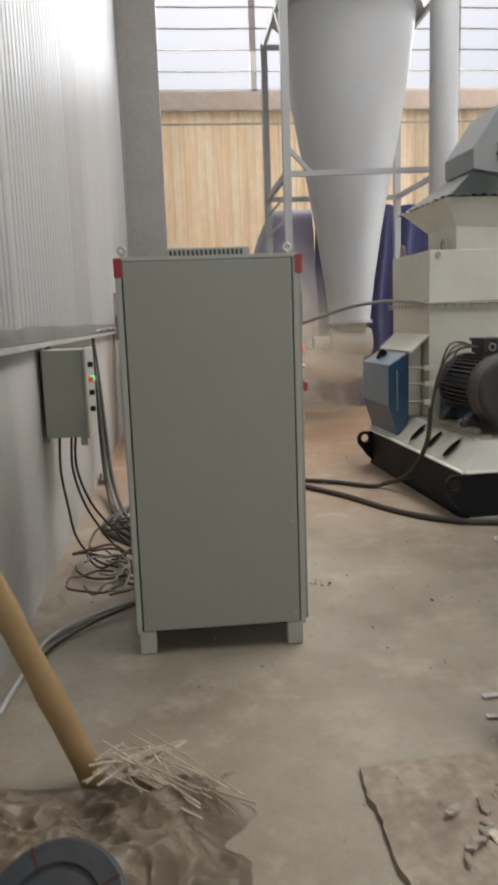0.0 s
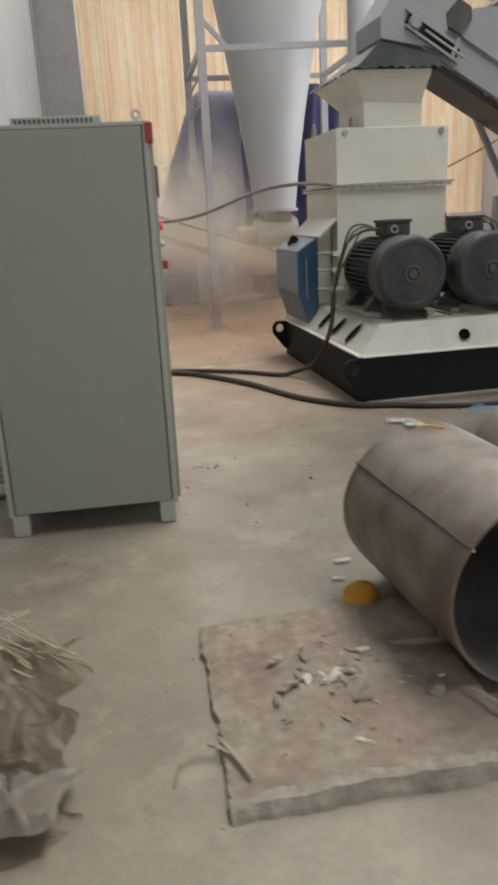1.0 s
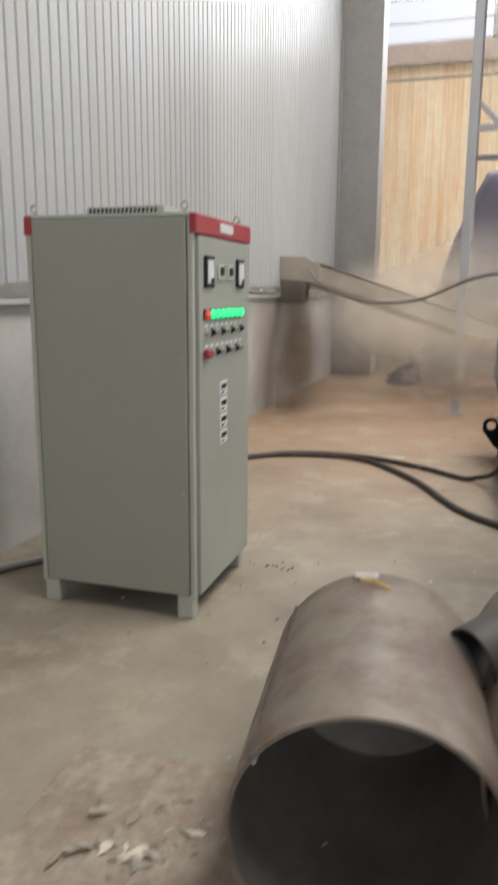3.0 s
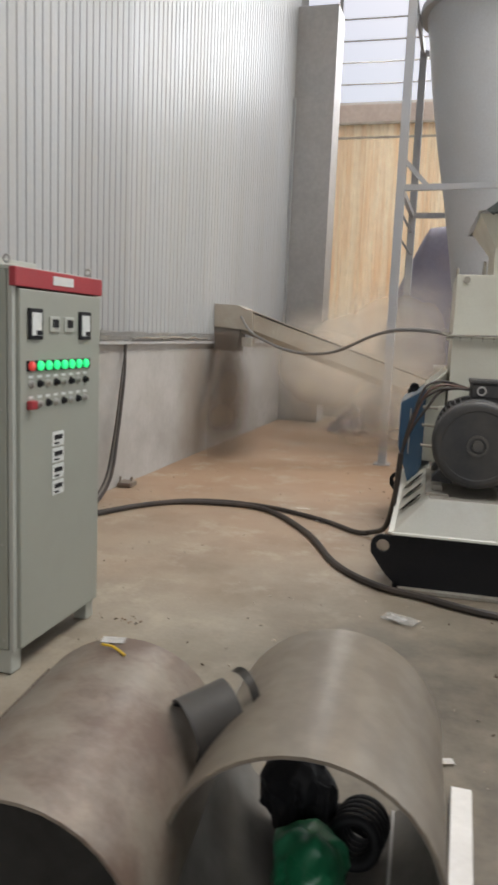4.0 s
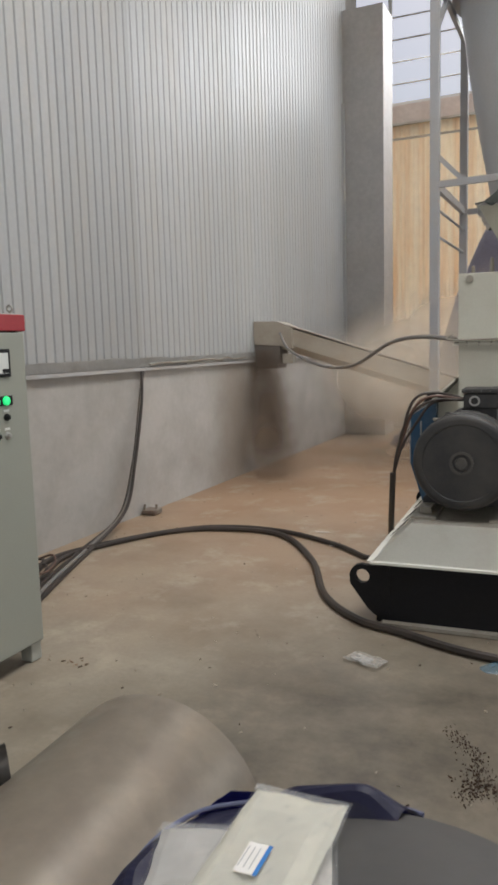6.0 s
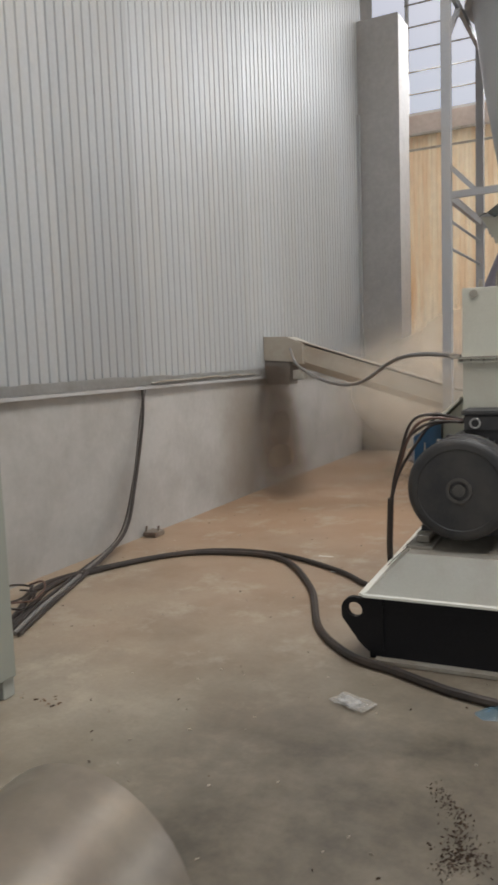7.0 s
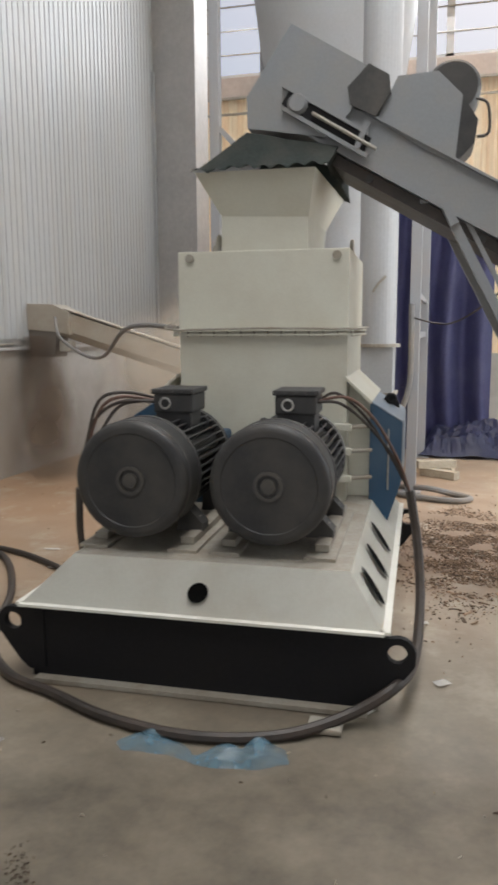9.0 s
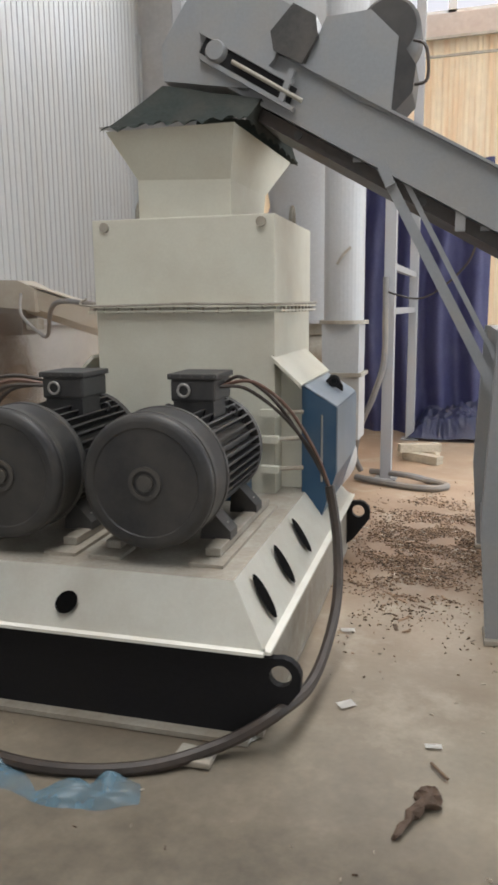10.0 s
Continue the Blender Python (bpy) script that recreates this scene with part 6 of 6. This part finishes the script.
cable([(2.1, 9.62, 0.03), (2.5, 9.42, 0.025), (2.8, 9.36, 0.025), (2.93, 9.50, 0.025), (2.75, 9.66, 0.028), (2.55, 9.62, 0.075), (2.2, 9.9, 0.03)], 0.03, "air_hose", "grey hose looped on the floor by the cyclone post", M_HOSE)
cable([(2.33, 9.68, 1.85), (2.335, 9.665, 1.5), (2.33, 9.66, 1.1), (2.24, 9.66, 0.78), (2.12, 9.72, 0.5), (2.05, 9.85, 0.2), (2.1, 9.9, 0.03)], 0.028, "air_hose", "grey hose hanging along the cyclone post", M_HOSE)
cable([(2.34, 9.69, 1.72), (2.7, 9.2, 1.66), (3.05, 8.5, 1.88), (3.15, 7.5, 2.08)], 0.008, "thin_wire", "thin black wire slung to the conveyor")


# ---- litter on the floor ----
def flake(x, y, w, h, turn, mat, name, label, category, lift=0.012, group=""):
    m = Matrix.Translation((x, y, 0.004)) @ Euler((0, 0, radians(turn))).to_matrix().to_4x4()
    bm = sheet(8, 6, lambda u, v: m @ Vector(((u - 0.5) * w, (v - 0.5) * h, lift * (0.4 + abs(noise.noise(Vector((u * 4 + x * 9, v * 4 + y * 7, 0))))))))
    return solo(name, thicken(bm, 0.0015), mat, label, category, group)


flake(0.968, 4.685, 0.20, 0.12, -20, M_FILM, "torn_wrapper", "torn clear and white wrapper on the floor", "wrapper", 0.02)
flake(0.95, 4.695, 0.10, 0.07, -28, M_PAPER, "paper_scrap", "crumpled white paper scrap on the floor", "paper scrap", 0.015, "paper scraps")
for x, y, w, h, a in ((0.006, 2.75, 0.07, 0.03, 5), (-0.05, 2.60, 0.05, 0.025, -10), (0.14, 6.72, 0.10, 0.04, 12), (2.74, 5.65, 0.07, 0.05, 40), (3.1, 5.45, 0.06, 0.03, 10), (1.24, 3.32, 0.08, 0.04, 20), (-0.1, 7.1, 0.12, 0.03, 8), (2.45, 5.30, 0.05, 0.02, 60), (2.62, 6.35, 0.07, 0.04, 15)):
    flake(x, y, w, h, a, M_PAPER, "paper_scrap", "small white paper scrap on the floor", "paper scrap", 0.004, "paper scraps")
ps = flake(0.24, 2.57, 0.07, 0.045, 12, M_PAPER, "paper_scrap", "white paper scrap lying on the pipe", "paper scrap", 0.005, "paper scraps")
ps.location.z = 0.630
cable([(0.23, 2.515, 0.637), (0.27, 2.51, 0.637), (0.32, 2.48, 0.632)], 0.004, "yellow_wire", "short yellow wire lying on the pipe", M_YELLOW)
for x, y, a in ((2.56, 10.85, -18), (2.62, 10.62, -32), (2.58, 10.74, 22)):
    blk = boxed(-0.22, 0.22, -0.055, 0.055, 0, 0.085, bevel=0.005)
    blk.transform(Matrix.Translation((x, y, 0.0 if a < 20 else 0.085)) @ Euler((0, 0, radians(a))).to_matrix().to_4x4())
    solo("timber_block", blk, M_STRAW, "pale sawn timber block by the cyclone post", "timber block", "timber blocks")
solo("packing_board", boxed(1.27, 1.34, 2.62, 3.13, 0.0, 0.03, bevel=0.004), M_PAPER, "white packing board strip on the floor", "board")


def blue_film():
    def place(u, v):
        x, y = 1.48 + 0.72 * u, 4.72 + 0.1 * u + (0.05 + 0.11 * abs(math.sin(u * 5.2 + 0.5))) * v + 0.04 * math.sin(u * 7)
        e = min(1, 5 * min(u, 1 - u, v, 1 - v)) * (0.35 + 0.65 * abs(math.sin(u * 5.2 + 0.5)))
        z = -0.012 + e * (0.022 + 0.10 * abs(noise.noise(Vector((x * 7, y * 9, 2)))) * (0.35 + u))
        return Vector((x, y, z)) + 0.02 * noise.noise_vector(Vector((x * 6, y * 6, 5)))
    solo("blue_film", sheet(70, 26, place), M_BLUE_FILM, "crumpled pale blue plastic film before the mill", "plastic film", smooth=False)


blue_film()
solo("dark_rag", crumple(boxed(2.22, 2.36, 5.08, 5.18, 0.0, 0.025, bevel=0.008), 0.01, 20, 1), M_DECK, "dark dusty rag under the cable", "rag")


def wood_knot():
    bm = rod(bmesh.new(), bent([(3.02, 4.92, 0.014), (3.06, 5.02, 0.02), (3.10, 5.10, 0.03)], 4), 0.012, 8, [0.009 + 0.0012 * i for i in range(9)])
    bmesh.ops.create_icosphere(bm, subdivisions=3, radius=0.042, matrix=Matrix.LocRotScale((3.11, 5.12, 0.028), None, (1, 1.2, 0.7)))
    crumple(bm, 0.022, 30, 2)
    solo("wood_knot", bm, M_DARK_WOOD, "dark broken wood knot on the floor", "wood piece", smooth=False)
    solo("wood_stick", rod(bmesh.new(), [(3.10, 5.34, 0.008), (3.16, 5.26, 0.01)], 0.006, 6), M_CHIPS, "thin dark stick on the floor", "stick")
    st = rod(bmesh.new(), [(-1.99, 7.22, 0.0), (-1.985, 7.24, 0.10)], 0.012, 6)
    box(st, -2.01, -1.86, 7.2, 7.36, 0.0, 0.05, bevel=0.01)
    rod(st, [(-1.90, 7.30, 0.0), (-1.895, 7.31, 0.09)], 0.012, 6)
    solo("anchor_stub", crumple(st, 0.01, 15, 1), M_PIPE_RUST, "rusty cut anchor stub at the wall foot", "anchor stub")


wood_knot()


def chip_spot(r):
    """Chips lie in clumps along the side of the mill."""
    for _ in range(30):
        x, y = 2.90 + r.gauss(0, 0.24), 7.85 + r.gauss(0, 0.55)
        if noise.noise(Vector((x * 4.5, y * 4.5, 3))) > r.uniform(-0.35, 0.45):
            break
    return x, y


def scatter(name, seed, n, area, size, mat, label, category):
    """Loose chips as one object."""
    rnd = random.Random(seed)
    verts, faces = [], []
    for _ in range(n):
        x, y = area(rnd)
        a, s, t = rnd.uniform(0, 6.28), rnd.uniform(size[0] ** 0.5, size[1] ** 0.5) ** 2, rnd.uniform(0.08, 0.3)
        ca, sa, h = math.cos(a), math.sin(a), rnd.uniform(0.001, 0.005)
        k = len(verts)
        for dx, dy, dz in ((-1, -t, 0), (1, -t, 0), (1, t, 0), (-1, t, 0), (-0.8, -t * 0.7, 1), (0.7, -t * 0.8, 1.4), (0.8, t * 0.7, 1), (-0.7, t * 0.8, 0.7)):
            verts.append((x + s * (dx * ca - dy * sa), y + s * (dx * sa + dy * ca), 0.001 + h * dz + (0.0 if dz else -0.002)))
        faces += [[k + i for i in q] for q in ((4, 5, 6, 7), (0, 1, 5, 4), (1, 2, 6, 5), (2, 3, 7, 6), (3, 0, 4, 7))]
    me = bpy.data.meshes.new(name)
    me.from_pydata(verts, [], faces)
    me.materials.append(mat)
    return tagged(new(name, me), label, category, kind="stuff")


scatter("wood_chips", 3, 9000, chip_spot, (0.002, 0.011), M_CHIPS, "scattered brown wood chips on the floor", "wood chips")
scatter("bark_splinters", 4, 420, chip_spot, (0.012, 0.042), M_CHIPS, "long brown bark splinters among the chips", "splinters")
scatter("pale_splinters", 14, 160, chip_spot, (0.008, 0.03), M_DEBRIS, "pale splinters among the chips", "splinters")
scatter("floor_debris", 5, 300, lambda r: (r.uniform(-1.9, 3.4), r.uniform(2.95, 8.8)), (0.003, 0.010), M_DEBRIS, "small pale debris scattered on the floor", "debris")
scatter("dark_debris", 6, 70, lambda r: (r.uniform(-1.9, 3.4), r.uniform(2.95, 9.5)), (0.003, 0.011), M_DARK_WOOD, "small dark splinters scattered on the floor", "debris")
scatter("slab_crumbs", 7, 60, lambda r: (-0.25 + r.gauss(0, 0.22), 1.9 + r.gauss(0, 0.2)), (0.004, 0.013), M_DEBRIS, "crumbs of mortar on the slab", "debris").location.z = 0.04
# Row of dark crumbs stands in for the dark gap at the slab's back edge.
scatter("slab_gap_line", 15, 420, lambda r: (r.uniform(-0.58, 0.16), 2.35 + r.gauss(0, 0.006)), (0.004, 0.013), M_DARK_WOOD, "dark crumbs drawing the shaded gap behind the slab", "debris")
scatter("cabinet_crumbs", 8, 14, lambda r: (-0.47 + r.gauss(0, 0.08), 4.12 + r.gauss(0, 0.03)), (0.004, 0.013), M_CHIPS, "dark crumbs by the cabinet foot", "debris")
scatter("dirt_crumbs", 12, 320, lambda r: (lambda q: (1.47 + 0.13 * q + 0.09 * math.sin(q * 3.1) + r.gauss(0, 0.022), 4.16 - 0.46 * q + r.gauss(0, 0.03)))(r.random()), (0.001, 0.005), M_DARK_WOOD, "dark dirt crumbs on the floor", "debris")
scatter("oil_crumbs", 9, 220, lambda r: (1.66 + r.gauss(0, 0.05), 3.80 + r.gauss(0, 0.05)), (0.001, 0.006), M_DARK_WOOD, "dark crumbs on the floor", "debris")


# ---- falling and hanging sawdust ----
def dust_specks(name, size, centres, mat, label, origin, rs):
    """A cloud of separate flakes, each one triangle."""
    n = len(centres)
    s = rs.uniform(*size, (n, 1, 1))
    verts = (centres[:, None, :] - np.array(origin) + s * rs.uniform(-1, 1, (n, 3, 3))).reshape(-1, 3)
    me = bpy.data.meshes.new(name)
    me.from_pydata(verts.tolist(), [], np.arange(3 * n).reshape(-1, 3).tolist())
    me.materials.append(mat)
    ob = new(name, me)
    ob.location = origin
    return tagged(ob, label, "dust", kind="stuff")


rs = np.random.RandomState(21)
N = 420000
drop = rs.uniform(0, 1, N) ** 0.85
wide = 0.09 + 0.20 * drop
falling = np.stack([-1.74 + 0.04 * drop + rs.normal(0, 1, N) * (0.09 + 0.12 * drop), 10.02 - 0.45 * drop + rs.normal(0, 1, N) * wide, 1.56 - 1.55 * drop], 1)
falling = falling[falling[:, 0] > -1.97]
N = 500000
high = np.abs(rs.normal(0.55, 0.65, N)) + 0.02
hanging = np.stack([0.15 + rs.normal(0, 0.68, N), 10.6 + rs.normal(0, 0.5, N), high], 1)
hanging = hanging[hanging[:, 0] > -1.9]
plume = dust_specks("falling_dust", (0.0016, 0.0034), falling, M_DUSTFALL, "brown sawdust pouring from the screw outlet", (-1.7, 9.82, 0), rs)
haze = dust_specks("hanging_dust", (0.0012, 0.003), hanging, M_DUSTHAZE, "pale sawdust cloud below the cyclone", (-0.15, 10.7, 0), rs)


def dust_veils():
    """Soft sheets of drifting dust between the screw outlet and the cyclone foot."""
    out = []
    for x, y, z, w, h, mat in ((-0.55, 9.55, 1.25, 2.0, 1.3, M_VEIL_THIN), (0.35, 9.45, 1.0, 2.4, 1.9, M_VEIL_THIN), (0.9, 9.9, 0.75, 1.8, 1.4, M_VEIL_BROWN),
                               (0.25, 11.3, 1.5, 2.8, 2.6, M_VEIL), (-0.6, 11.9, 1.3, 2.4, 2.4, M_VEIL), (0.6, 9.2, 0.35, 2.4, 0.7, M_VEIL_BROWN),
                               (-1.72, 9.45, 0.78, 0.62, 1.6, M_VEIL_PLUME), (-1.66, 9.15, 0.38, 0.8, 1.1, M_VEIL_PLUME), (-0.7, 10.75, 1.1, 2.6, 2.2, M_VEIL), (0.1, 9.0, 1.1, 2.4, 1.8, M_VEIL_THIN),
                               (-1.0, 12.3, 1.0, 2.0, 2.2, M_VEIL), (0.0, 9.3, 0.25, 3.4, 0.5, M_VEIL_BROWN)):
        bm = sheet(24, 20, lambda u, v: Vector((x + (u - 0.5) * w, y + 0.3 + 0.16 * math.sin(3 * u + 2 * v + x) + 0.10 * noise.noise(Vector((u * 3, v * 3, x))), max(0.012, z + (v - 0.5) * h))))
        ob = solo("dust_veil", bm, mat, "thin cloud of sawdust drifting by the screw conveyor", "dust", smooth=True)
        out.append(tagged(ob, kind="stuff"))
    return out


veils = dust_veils()


# ---- what moves ----
def motions():
    for k, ob in enumerate(veils):
        x, y, z = ob.location
        walk(ob, [(t, pose(x + 0.05 * math.sin(t * 0.9 + k), y + 0.03 * math.sin(t * 0.7 + 2 * k), z + 0.03 * (1 + math.sin(t * 0.6 + k)), 0, 0, 3 * math.sin(t * 0.5 + k))) for t in range(11)])
    for ob, turn in ((plume, 5), (haze, 4)):
        x, y, z = ob.location
        walk(ob, [(t, pose(x, y, z, 0, 0, turn * t)) for t in (0, 2, 4, 6, 8, 10)])


motions()
